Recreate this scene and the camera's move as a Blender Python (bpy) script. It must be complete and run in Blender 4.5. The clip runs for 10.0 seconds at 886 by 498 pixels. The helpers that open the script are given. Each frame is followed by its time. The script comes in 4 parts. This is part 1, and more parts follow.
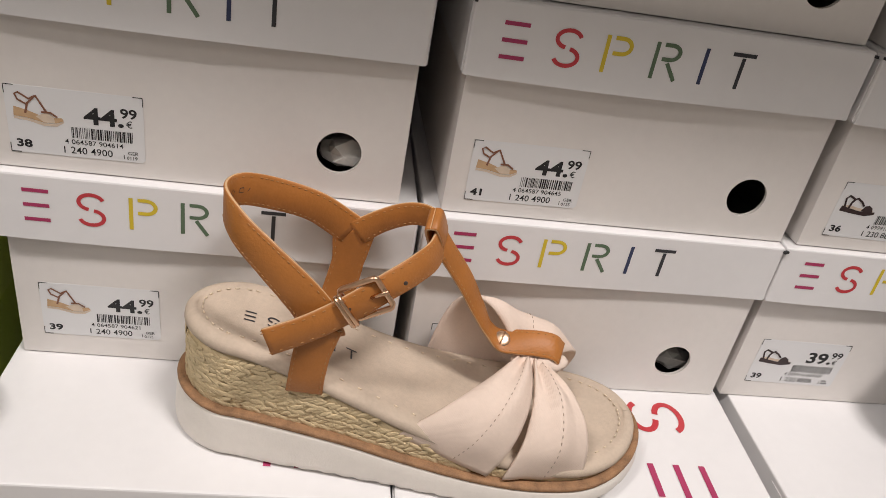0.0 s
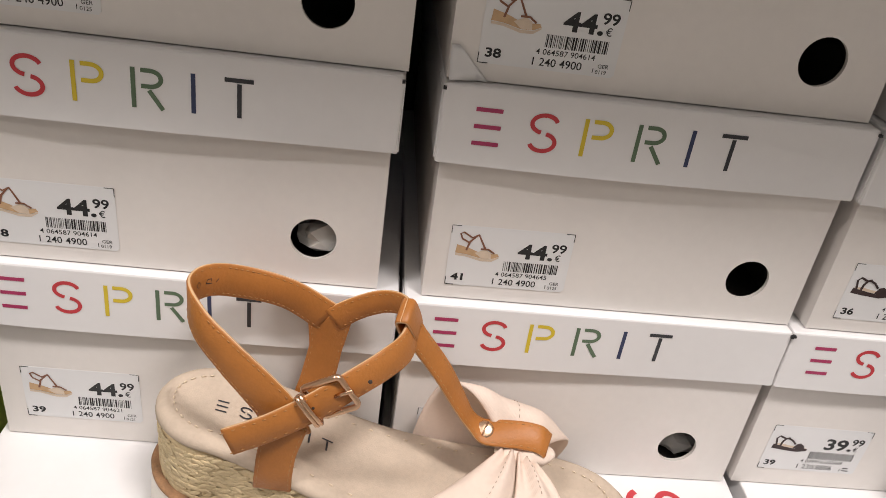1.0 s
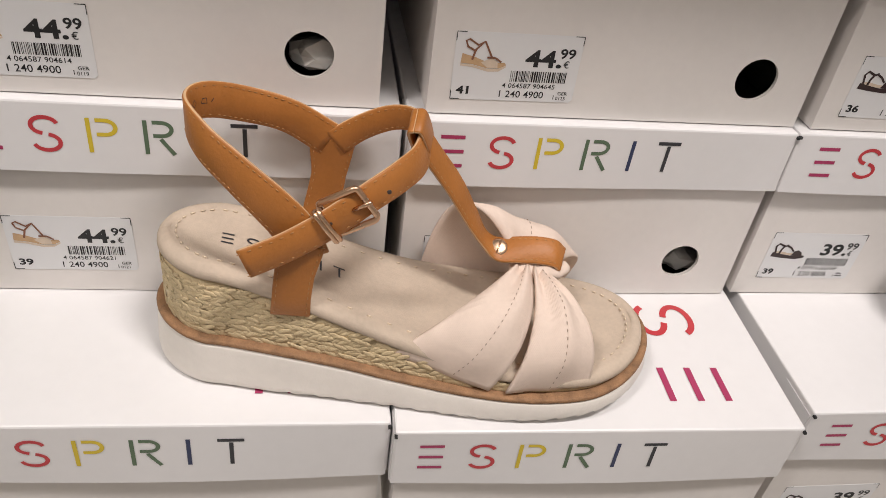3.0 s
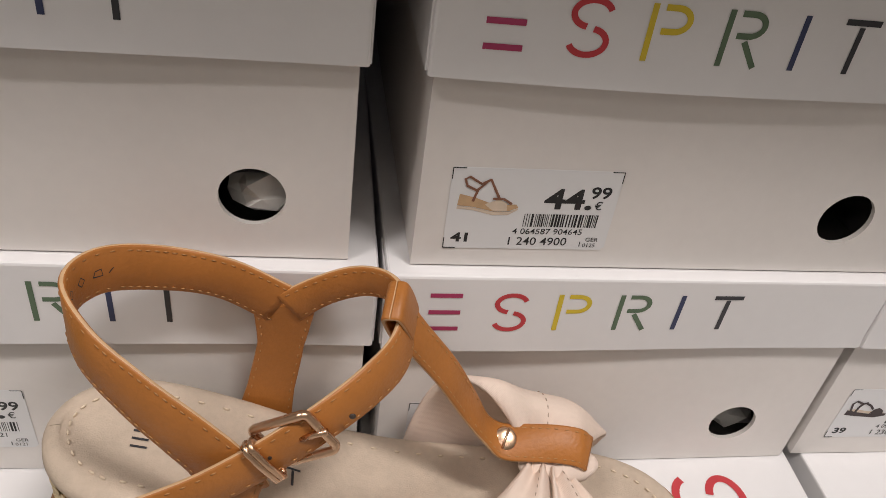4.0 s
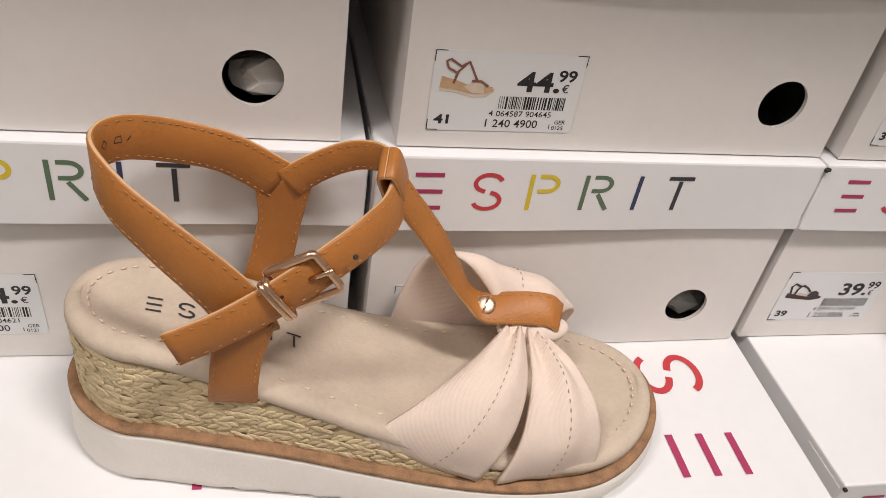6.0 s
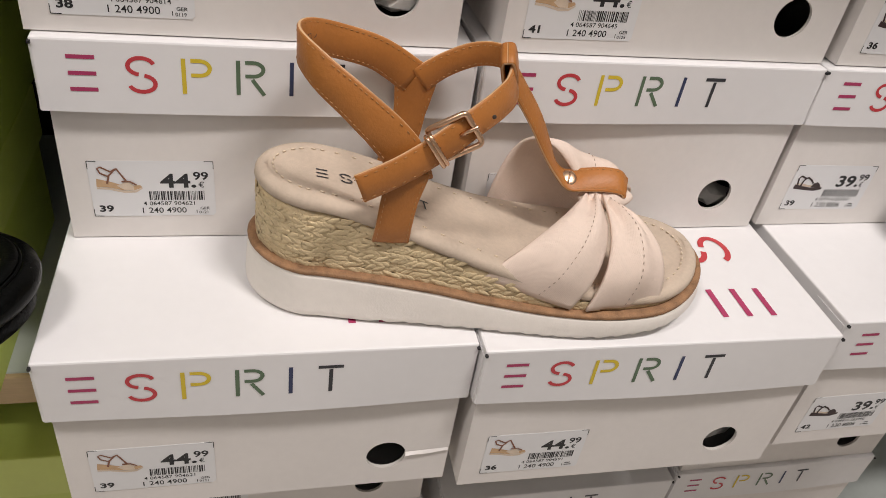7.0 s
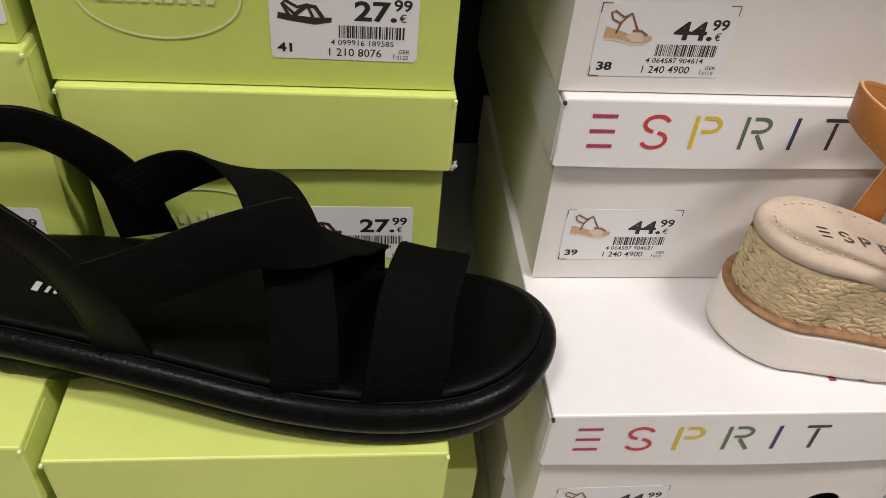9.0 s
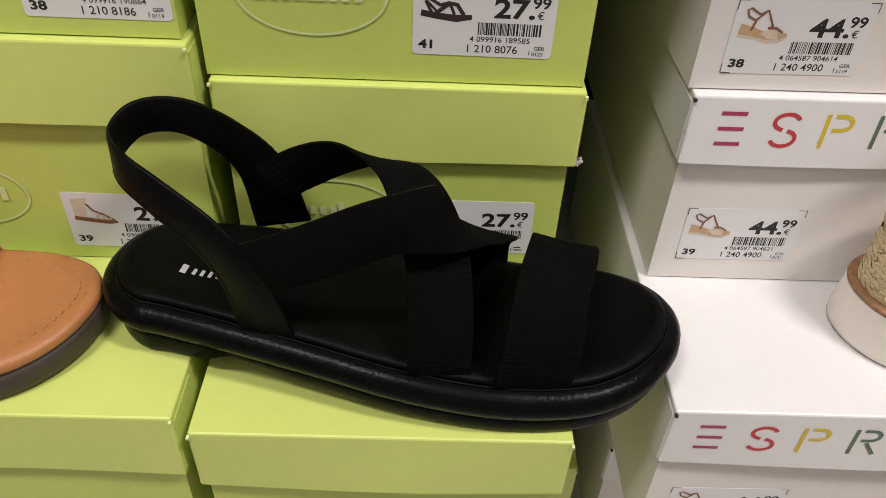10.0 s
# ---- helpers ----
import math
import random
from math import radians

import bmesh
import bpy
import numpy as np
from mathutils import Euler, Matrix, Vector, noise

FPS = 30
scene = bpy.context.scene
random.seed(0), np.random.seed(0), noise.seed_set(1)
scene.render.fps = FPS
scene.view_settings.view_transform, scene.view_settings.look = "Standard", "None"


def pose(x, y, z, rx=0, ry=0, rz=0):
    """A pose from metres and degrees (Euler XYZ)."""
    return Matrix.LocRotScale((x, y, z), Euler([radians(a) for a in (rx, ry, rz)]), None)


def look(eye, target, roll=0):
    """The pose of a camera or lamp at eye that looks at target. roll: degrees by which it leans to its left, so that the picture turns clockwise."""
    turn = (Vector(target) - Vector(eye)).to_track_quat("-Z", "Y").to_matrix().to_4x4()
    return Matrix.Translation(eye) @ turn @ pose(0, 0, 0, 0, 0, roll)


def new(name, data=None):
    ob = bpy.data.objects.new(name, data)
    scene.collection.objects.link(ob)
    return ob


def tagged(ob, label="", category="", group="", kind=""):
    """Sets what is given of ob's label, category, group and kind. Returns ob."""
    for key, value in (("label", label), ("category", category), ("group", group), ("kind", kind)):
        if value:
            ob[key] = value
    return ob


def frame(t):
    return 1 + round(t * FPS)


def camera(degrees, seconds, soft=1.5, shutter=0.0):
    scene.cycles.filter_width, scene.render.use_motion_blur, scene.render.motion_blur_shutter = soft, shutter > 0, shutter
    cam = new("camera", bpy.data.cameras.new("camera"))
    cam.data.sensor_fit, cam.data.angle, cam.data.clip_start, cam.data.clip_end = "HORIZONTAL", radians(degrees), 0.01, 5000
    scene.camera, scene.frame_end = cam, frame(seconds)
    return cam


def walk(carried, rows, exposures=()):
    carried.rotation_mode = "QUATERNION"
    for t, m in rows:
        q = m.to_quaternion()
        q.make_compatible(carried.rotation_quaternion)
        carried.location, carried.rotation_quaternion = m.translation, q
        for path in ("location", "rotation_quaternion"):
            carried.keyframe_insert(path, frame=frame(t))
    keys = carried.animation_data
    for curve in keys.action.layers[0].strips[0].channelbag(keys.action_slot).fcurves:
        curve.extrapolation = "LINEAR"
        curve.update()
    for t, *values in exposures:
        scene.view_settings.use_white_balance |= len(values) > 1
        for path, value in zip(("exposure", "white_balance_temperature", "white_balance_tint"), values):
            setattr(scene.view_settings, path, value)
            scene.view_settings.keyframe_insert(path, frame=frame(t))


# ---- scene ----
cam = camera(59.9, 10.0, soft=0.85)
PATH = [
    (0, (0.156, 0.015, 1.083), (0.466, 1.699, 0.049), 11.0),
    (0.5, (0.169, 0.015, 1.105), (0.34, 1.749, 0.124), 9.3),
    (1, (0.194, 0.041, 1.107), (0.362, 1.773, 0.12), 8.5),
    (1.5, (0.199, 0.047, 1.101), (0.363, 1.782, 0.12), 8.3),
    (2, (0.209, 0.05, 1.103), (0.397, 1.751, 0.067), 5.0),
    (2.5, (0.18, 0.034, 1.078), (0.457, 1.621, -0.106), 6.7),
    (2.7, (0.167, 0.021, 1.066), (0.459, 1.602, -0.123), 7.3),
    (3.8, (0.168, 0.135, 1.062), (0.542, 1.629, -0.213), 10.7),
    (4, (0.185, 0.157, 1.063), (0.5, 1.731, -0.13), 8.9),
    (4.5, (0.214, 0.196, 1.053), (0.527, 1.761, -0.152), 8.2),
    (5, (0.209, 0.188, 1.05), (0.548, 1.779, -0.113), 8.6),
    (5.5, (0.193, 0.142, 1.038), (0.557, 1.753, -0.089), 8.8),
    (5.7, (0.183, 0.131, 1.048), (0.572, 1.666, -0.175), 9.8),
    (6.8, (0.113, 0.023, 1.04), (0.598, 1.548, -0.16), 10.2),
    (7, (0.086, 0.008, 1.042), (0.568, 1.532, -0.16), 9.8),
    (7.5, (0.014, -0.027, 1.045), (0.477, 1.514, -0.143), 9.1),
    (7.7, (-0.012, -0.04, 1.049), (0.359, 1.527, -0.138), 7.9),
    (8, (-0.054, -0.038, 1.054), (0.216, 1.528, -0.16), 6.7),
    (8.5, (-0.089, 0.004, 1.062), (0.107, 1.536, -0.209), 5.6),
    (9, (-0.112, 0.066, 1.06), (0.098, 1.56, -0.252), 5.6),
    (9.5, (-0.139, 0.06, 1.056), (-0.032, 1.571, -0.251), 3.8),
    (10, (-0.145, 0.053, 1.056), (-0.094, 1.578, -0.238), 2.9),
]
walk(cam, [(t, look(eye, target, roll)) for t, eye, target, roll in PATH],
     [(0, -0.17), (0.5, -0.06), (1.0, 0.10), (2.0, 0.06), (2.7, 0.0), (3.8, -0.34), (4.0, -0.34), (4.5, -0.11), (5.0, -0.02), (5.5, -0.04), (7.0, -0.16), (8.0, -0.08), (8.5, -0.06), (10.0, -0.02)])

# ---- light ----
world = bpy.data.worlds.new("room_air")
scene.world = world
world.use_nodes = True
world.node_tree.nodes["Background"].inputs[0].default_value = (1.0, 0.97, 0.93, 1)
world.node_tree.nodes["Background"].inputs[1].default_value = 0.02


def ceiling_lamp(x, y, power, sx, sy):
    data = bpy.data.lights.new("lamp_light", "AREA")
    data.shape, data.size, data.size_y, data.energy = "RECTANGLE", sx, sy, power
    data.color = (1.0, 0.938, 0.918)
    ob = new("lamp_light", data)
    ob.matrix_world = pose(x, y, 2.655)
    return ob


# the last two are weak fill added over the aisle, out of view
LAMPS = [(0.76, -0.24, 33, 0.5, 0.18), (-0.75, -0.34, 23, 0.5, 0.2), (0.2, -1.1, 3, 1.2, 0.3), (-1.6, -1.4, 4, 1.2, 0.3)]
for lx, ly, lp, lsx, lsy in LAMPS:
    ceiling_lamp(lx, ly, lp, lsx, lsy)


# ---- materials ----
def material(name, colour, rough=0.5, metal=0.0, vary=0.06, scale=40.0, bump=0.0, bump_scale=300.0, coat=0.0, spot=0.0, stretch=(1, 1, 1), gloss=0.5):
    m = bpy.data.materials.new(name)
    m.use_nodes = True
    nt = m.node_tree
    b = nt.nodes["Principled BSDF"]
    b.inputs["Roughness"].default_value = rough
    b.inputs["Metallic"].default_value = metal
    b.inputs["Coat Weight"].default_value = coat
    b.inputs["Specular IOR Level"].default_value = gloss
    co = nt.nodes.new("ShaderNodeTexCoord")
    mp = nt.nodes.new("ShaderNodeMapping")
    mp.inputs["Scale"].default_value = stretch
    nt.links.new(co.outputs["Object"], mp.inputs["Vector"])
    n1 = nt.nodes.new("ShaderNodeTexNoise")
    n1.inputs["Scale"].default_value, n1.inputs["Detail"].default_value = scale, 5
    n2 = nt.nodes.new("ShaderNodeTexNoise")
    n2.inputs["Scale"].default_value, n2.inputs["Detail"].default_value = scale * 9, 3
    nt.links.new(mp.outputs[0], n1.inputs["Vector"])
    nt.links.new(mp.outputs[0], n2.inputs["Vector"])
    add = nt.nodes.new("ShaderNodeMath")
    add.operation = "MULTIPLY_ADD"
    add.inputs[1].default_value = 0.5 + spot
    nt.links.new(n2.outputs["Fac"], add.inputs[0])
    nt.links.new(n1.outputs["Fac"], add.inputs[2])
    ramp = nt.nodes.new("ShaderNodeValToRGB")
    ramp.color_ramp.elements[0].position, ramp.color_ramp.elements[1].position = 0.45, 1.05
    ramp.color_ramp.elements[0].color = (*[c * (1 - vary) for c in colour], 1)
    ramp.color_ramp.elements[1].color = (*[min(1, c * (1 + vary)) for c in colour], 1)
    nt.links.new(add.outputs[0], ramp.inputs[0])
    nt.links.new(ramp.outputs[0], b.inputs["Base Color"])
    rr = nt.nodes.new("ShaderNodeMapRange")
    rr.inputs["To Min"].default_value, rr.inputs["To Max"].default_value = max(0, rough - 0.07), min(1, rough + 0.07)
    nt.links.new(n1.outputs["Fac"], rr.inputs["Value"])
    nt.links.new(rr.outputs[0], b.inputs["Roughness"])
    if bump:
        n3 = nt.nodes.new("ShaderNodeTexNoise")
        n3.inputs["Scale"].default_value, n3.inputs["Detail"].default_value = bump_scale, 4
        nt.links.new(mp.outputs[0], n3.inputs["Vector"])
        bp = nt.nodes.new("ShaderNodeBump")
        bp.inputs["Strength"].default_value, bp.inputs["Distance"].default_value = bump, 0.001
        nt.links.new(n3.outputs["Fac"], bp.inputs["Height"])
        nt.links.new(bp.outputs[0], b.inputs["Normal"])
    return m


def ribbed(m, axis_scale, strength=0.6):
    """Fine parallel ribs added to a material's relief."""
    nt = m.node_tree
    w = nt.nodes.new("ShaderNodeTexWave")
    w.wave_type, w.bands_direction = "BANDS", "Z"
    w.inputs["Scale"].default_value, w.inputs["Distortion"].default_value = axis_scale, 0.4
    co = nt.nodes.new("ShaderNodeTexCoord")
    nt.links.new(co.outputs["Object"], w.inputs["Vector"])
    bp = nt.nodes.new("ShaderNodeBump")
    bp.inputs["Strength"].default_value, bp.inputs["Distance"].default_value = strength, 0.0006
    nt.links.new(w.outputs["Fac"], bp.inputs["Height"])
    nt.links.new(bp.outputs[0], nt.nodes["Principled BSDF"].inputs["Normal"])
    return m


def woven(m, scale, strength=0.5):
    """A plain weave added to a material's relief."""
    nt = m.node_tree
    co = nt.nodes.new("ShaderNodeTexCoord")
    waves = []
    for direction in ("X", "DIAGONAL"):
        w = nt.nodes.new("ShaderNodeTexWave")
        w.wave_type, w.bands_direction = "BANDS", direction
        w.inputs["Scale"].default_value, w.inputs["Distortion"].default_value = scale, 1.0
        nt.links.new(co.outputs["Object"], w.inputs["Vector"])
        waves.append(w)
    mul = nt.nodes.new("ShaderNodeMath")
    mul.operation = "ADD"
    nt.links.new(waves[0].outputs["Fac"], mul.inputs[0])
    nt.links.new(waves[1].outputs["Fac"], mul.inputs[1])
    bp = nt.nodes.new("ShaderNodeBump")
    bp.inputs["Strength"].default_value, bp.inputs["Distance"].default_value = strength, 0.0004
    nt.links.new(mul.outputs[0], bp.inputs["Height"])
    nt.links.new(bp.outputs[0], nt.nodes["Principled BSDF"].inputs["Normal"])
    return m


M = {}
M["lid_white"] = material("white_lid_paper", (0.765, 0.75, 0.745), 0.38, vary=0.025, scale=14, bump=0.12, bump_scale=60)
M["body_white"] = material("white_carton", (0.76, 0.72, 0.685), 0.55, vary=0.035, scale=18, bump=0.15, bump_scale=90)
M["lid_green"] = material("lime_lid_paper", (0.60, 0.68, 0.175), 0.40, vary=0.04, scale=16, bump=0.12, bump_scale=70)
M["body_green"] = material("lime_carton", (0.55, 0.645, 0.14), 0.50, vary=0.05, scale=18, bump=0.14, bump_scale=90)
M["logo_green"] = material("pale_lime_ink", (0.66, 0.74, 0.36), 0.45, vary=0.03)
M["raw_board"] = material("raw_carton_edge", (0.55, 0.52, 0.48), 0.8, vary=0.06)
M["magenta"] = material("magenta_ink", (0.38, 0.035, 0.11), 0.45, vary=0.05)
M["red"] = material("red_ink", (0.50, 0.04, 0.05), 0.45, vary=0.05)
M["yellow"] = material("yellow_ink", (0.64, 0.48, 0.03), 0.45, vary=0.05)
M["green"] = material("green_ink", (0.10, 0.155, 0.09), 0.45, vary=0.08)
M["navy"] = material("navy_ink", (0.03, 0.04, 0.10), 0.45, vary=0.05)
M["graphite"] = material("graphite_ink", (0.03, 0.03, 0.035), 0.45, vary=0.05)
M["label"] = material("white_label_paper", (0.75, 0.745, 0.745), 0.42, vary=0.015, scale=30)
# white carton darkened to hold the shade inside the boxes
M["shaded_inside"] = material("shade_darkened_carton", (0.16, 0.15, 0.14), 0.85, vary=0.08)
M["ink"] = material("black_ink", (0.012, 0.012, 0.013), 0.5, vary=0.05)
M["pic_tan"] = material("printed_tan", (0.55, 0.36, 0.20), 0.5, vary=0.1, scale=300)
M["pic_brown"] = material("printed_brown", (0.22, 0.09, 0.05), 0.5, vary=0.1, scale=300)
M["pic_black"] = material("printed_black", (0.035, 0.018, 0.018), 0.5, vary=0.1, scale=300)
M["pic_pale"] = material("printed_pale", (0.66, 0.54, 0.42), 0.5, vary=0.08, scale=300)
M["board_top"] = material("grey_laminate", (0.50, 0.53, 0.50), 0.35, vary=0.04, scale=20)
M["board_edge"] = material("wood_edge_band", (0.52, 0.37, 0.22), 0.45, vary=0.14, scale=14, stretch=(1, 12, 12), bump=0.1)
M["back_panel"] = material("dark_back_panel", (0.020, 0.022, 0.021), 0.6, vary=0.1)
M["steel"] = material("grey_steel", (0.30, 0.30, 0.31), 0.35, 0.8)
M["floor"] = material("pale_floor_tile", (0.58, 0.55, 0.51), 0.35, vary=0.12, scale=6)
M["wall"] = material("white_wall_paint", (0.72, 0.70, 0.67), 0.8, vary=0.03, scale=5)
M["ceiling"] = material("white_ceiling_paint", (0.75, 0.74, 0.72), 0.9, vary=0.03, scale=5)
M["tissue"] = material("white_tissue_paper", (0.72, 0.70, 0.66), 0.75, vary=0.06, bump=0.3, bump_scale=200)
M["rubber_white"] = material("white_rubber", (0.80, 0.745, 0.68), 0.5, vary=0.05, scale=25, bump=0.2, bump_scale=900)
M["welt"] = material("brown_cork_welt", (0.27, 0.145, 0.07), 0.7, vary=0.40, scale=180, bump=0.5, bump_scale=900)
M["jute"] = material("straw_jute", (0.62, 0.49, 0.295), 0.75, vary=0.16, scale=160, bump=0.7, bump_scale=1600, spot=0.3)
M["suede"] = material("beige_suede", (0.53, 0.43, 0.335), 0.85, vary=0.12, scale=45, bump=0.3, bump_scale=1500)
M["tan_leather"] = material("tan_leather", (0.40, 0.148, 0.030), 0.46, vary=0.10, scale=60, bump=0.22, bump_scale=700)
M["tan_edge"] = material("pale_leather_edge", (0.58, 0.37, 0.20), 0.6, vary=0.12, scale=200)
M["thread"] = material("cream_thread", (0.72, 0.60, 0.45), 0.7, vary=0.1, scale=400)
M["tan_thread"] = material("tan_thread", (0.42, 0.21, 0.075), 0.7, vary=0.1, scale=400)
M["canvas"] = woven(material("pink_beige_canvas", (0.78, 0.635, 0.535), 0.85, vary=0.05, scale=50), 650, 0.35)
M["seam_thread"] = material("taupe_thread", (0.40, 0.30, 0.23), 0.8, vary=0.1, scale=400)
M["gold"] = material("rose_gold_metal", (0.72, 0.48, 0.32), 0.26, 1.0, vary=0.05)
M["black_leather"] = material("black_leather", (0.0022, 0.0024, 0.0022), 0.36, vary=0.2, scale=80, bump=0.35, bump_scale=900, gloss=0.08)
M["black_foam"] = material("black_foam_rubber", (0.0025, 0.0027, 0.0025), 0.27, vary=0.2, scale=60, bump=0.2, bump_scale=500, gloss=0.08)
M["black_sock"] = material("black_lining", (0.0020, 0.0022, 0.0020), 0.45, vary=0.2, scale=80, bump=0.2, bump_scale=700, gloss=0.08)
M["elastic"] = ribbed(material("black_elastic", (0.0024, 0.0025, 0.0025), 0.8, vary=0.2, scale=120, gloss=0.05), 420, 0.35)
M["black_thread"] = material("black_thread", (0.005, 0.005, 0.005), 0.6, vary=0.1, gloss=0.1)
M["white_ink"] = material("silver_white_ink", (0.42, 0.42, 0.42), 0.5, vary=0.05)
M["tan_sock"] = material("cognac_leather", (0.42, 0.17, 0.06), 0.45, vary=0.12, scale=40, bump=0.2, bump_scale=700)
M["dark_sole"] = material("dark_brown_rubber", (0.05, 0.035, 0.028), 0.6, vary=0.2)
M["lamp_glass"] = material("lamp_diffuser", (0.85, 0.85, 0.83), 0.5, vary=0.02)


# ---- mesh helpers ----
def part(name, bm, mat, parent=None, label="", smooth=False):
    """Link a bmesh or a mesh as one object, under a thing or a part."""
    if isinstance(bm, bmesh.types.BMesh):
        me = bpy.data.meshes.new(name)
        bm.normal_update()
        bm.to_mesh(me)
        bm.free()
        for p in me.polygons:
            p.use_smooth = smooth
        for mt in (mat if isinstance(mat, (list, tuple)) else [mat]):
            me.materials.append(mt)
    else:
        me = bm
    ob = new(name, me)
    if parent is not None:
        ob.parent = parent
    if label:
        ob["label"] = label
    return ob


def finish(me, mats, smooth=False):
    for p in me.polygons:
        p.use_smooth = smooth
    for mt in mats:
        me.materials.append(mt)
    return me


def as_mesh(name, bm, mats, smooth=False):
    me = bpy.data.meshes.new(name)
    bm.normal_update()
    bm.to_mesh(me)
    bm.free()
    return finish(me, mats, smooth)


def thing(name, m, label, category, group=""):
    ob = new(name)
    ob.empty_display_size = 0.02
    ob.matrix_world = m
    return tagged(ob, label, category, group)


def cuboid(bm, x0, y0, z0, x1, y1, z1, mi=0):
    v = [bm.verts.new((x, y, z)) for x in (x0, x1) for y in (y0, y1) for z in (z0, z1)]
    for f in ((0, 1, 3, 2), (4, 6, 7, 5), (0, 4, 5, 1), (2, 3, 7, 6), (0, 2, 6, 4), (1, 5, 7, 3)):
        bm.faces.new([v[i] for i in f]).material_index = mi
    return v


def rounded_cuboid(x0, y0, z0, x1, y1, z1, r, seg=2):
    bm = bmesh.new()
    cuboid(bm, x0, y0, z0, x1, y1, z1)
    bmesh.ops.recalc_face_normals(bm, faces=bm.faces)
    bmesh.ops.bevel(bm, geom=list(bm.edges), offset=r, segments=seg, affect="EDGES", profile=0.5)
    return bm


def catmull(pts, n):
    """n+1 points along a smooth curve through pts (any dimension)."""
    p = np.array(pts, float)
    p = np.vstack([2 * p[0] - p[1], p, 2 * p[-1] - p[-2]])
    out = []
    k = len(pts) - 1
    for i in range(n + 1):
        u = i / n * k
        j = min(int(u), k - 1)
        t = u - j
        a, b, c, d = p[j], p[j + 1], p[j + 2], p[j + 3]
        out.append(0.5 * (2 * b + (c - a) * t + (2 * a - 5 * b + 4 * c - d) * t * t + (3 * b - a - 3 * c + d) * t ** 3))
    return np.array(out)


def ribbon(bm, pts, sides, widths, thick, n=60):
    """A strap: centre points, the direction across it at each, its width at each."""
    c = catmull(pts, n)
    s = catmull(sides, n)
    w = np.interp(np.linspace(0, 1, n + 1), np.linspace(0, 1, len(widths)), widths)
    rings, frames = [], []
    for i in range(n + 1):
        t = Vector(c[min(n, i + 1)] - c[max(0, i - 1)]).normalized()
        a = Vector(s[i])
        a = (a - a.dot(t) * t).normalized()
        nn = t.cross(a).normalized()
        h, k = w[i] / 2, thick / 2
        o = Vector(c[i])
        ring = [o + a * x + nn * y for x, y in ((-h, -k * .5), (-h + k * .6, -k), (h - k * .6, -k), (h, -k * .5), (h, k * .5), (h - k * .6, k), (-h + k * .6, k), (-h, k * .5))]
        rings.append([bm.verts.new(v) for v in ring])
        frames.append((o, t, a, nn, w[i]))
    for i in range(n):
        for j in range(8):
            f = bm.faces.new((rings[i][j], rings[i][(j + 1) % 8], rings[i + 1][(j + 1) % 8], rings[i + 1][j]))
            f.material_index = 1 if j in (3, 7) else 0
            f.smooth = True
    bm.faces.new(rings[0][::-1]).material_index = 1
    bm.faces.new(rings[-1]).material_index = 1
    return frames


def lumps(name, mats_list, mat, parent, label="", seg=6, rings=4):
    """Many small rounded pieces, one matrix each, as one mesh."""
    bm = bmesh.new()
    bmesh.ops.create_uvsphere(bm, u_segments=seg, v_segments=rings, radius=1)
    v0 = np.array([v.co[:] for v in bm.verts])
    f0 = [[v.index for v in f.verts] for f in bm.faces]
    bm.free()
    verts, faces = [], []
    for m in mats_list:
        a = np.array(m)
        k = len(verts)
        verts.extend((v0 @ a[:3, :3].T + a[:3, 3]).tolist())
        faces.extend([[i + k for i in f] for f in f0])
    me = bpy.data.meshes.new(name)
    me.from_pydata(verts, [], faces)
    finish(me, [mat], True)
    return part(name, me, mat, parent, label)


def axes_matrix(o, x, y, z, sx, sy, sz):
    return Matrix(((x[0] * sx, y[0] * sy, z[0] * sz, o[0]), (x[1] * sx, y[1] * sy, z[1] * sz, o[1]), (x[2] * sx, y[2] * sy, z[2] * sz, o[2]), (0, 0, 0, 1)))


def stitches(frames, inset, side, lift, step=0.0028, length=0.0012):
    """Places of stitches along both edges of a strap."""
    out, run, last = [], 0.0, None
    for o, t, a, nn, w in frames:
        if last is not None:
            run += (o - last).length
        last = o
        if run >= step:
            run = 0.0
            for e in (-1, 1):
                for f in (-1, 1):
                    p = o + a * e * (w / 2 - inset) + nn * f * lift
                    out.append(axes_matrix(p, t, a, nn, length, 0.00032, 0.00022))
    return out


def stroke(bm, pts, width, mi=0, z=0.0):
    """A flat line of a given width through 2D points."""
    n = len(pts)
    left, right = [], []
    for i in range(n):
        a, b = Vector(pts[max(0, i - 1)]), Vector(pts[min(n - 1, i + 1)])
        t = (b - a).normalized()
        nn = Vector((-t.y, t.x)) * width / 2
        p = Vector(pts[i])
        left.append(bm.verts.new((p.x + nn.x, p.y + nn.y, z)))
        right.append(bm.verts.new((p.x - nn.x, p.y - nn.y, z)))
    for i in range(n - 1):
        bm.faces.new((right[i], right[i + 1], left[i + 1], left[i])).material_index = mi


def arc(cx, cy, rx, ry, a0, a1, n=14):
    return [(cx + rx * math.cos(radians(a0 + (a1 - a0) * i / n)), cy + ry * math.sin(radians(a0 + (a1 - a0) * i / n))) for i in range(n + 1)]


def polygon(bm, pts, mi=0, z=0.0):
    bm.faces.new([bm.verts.new((x, y, z)) for x, y in pts]).material_index = mi


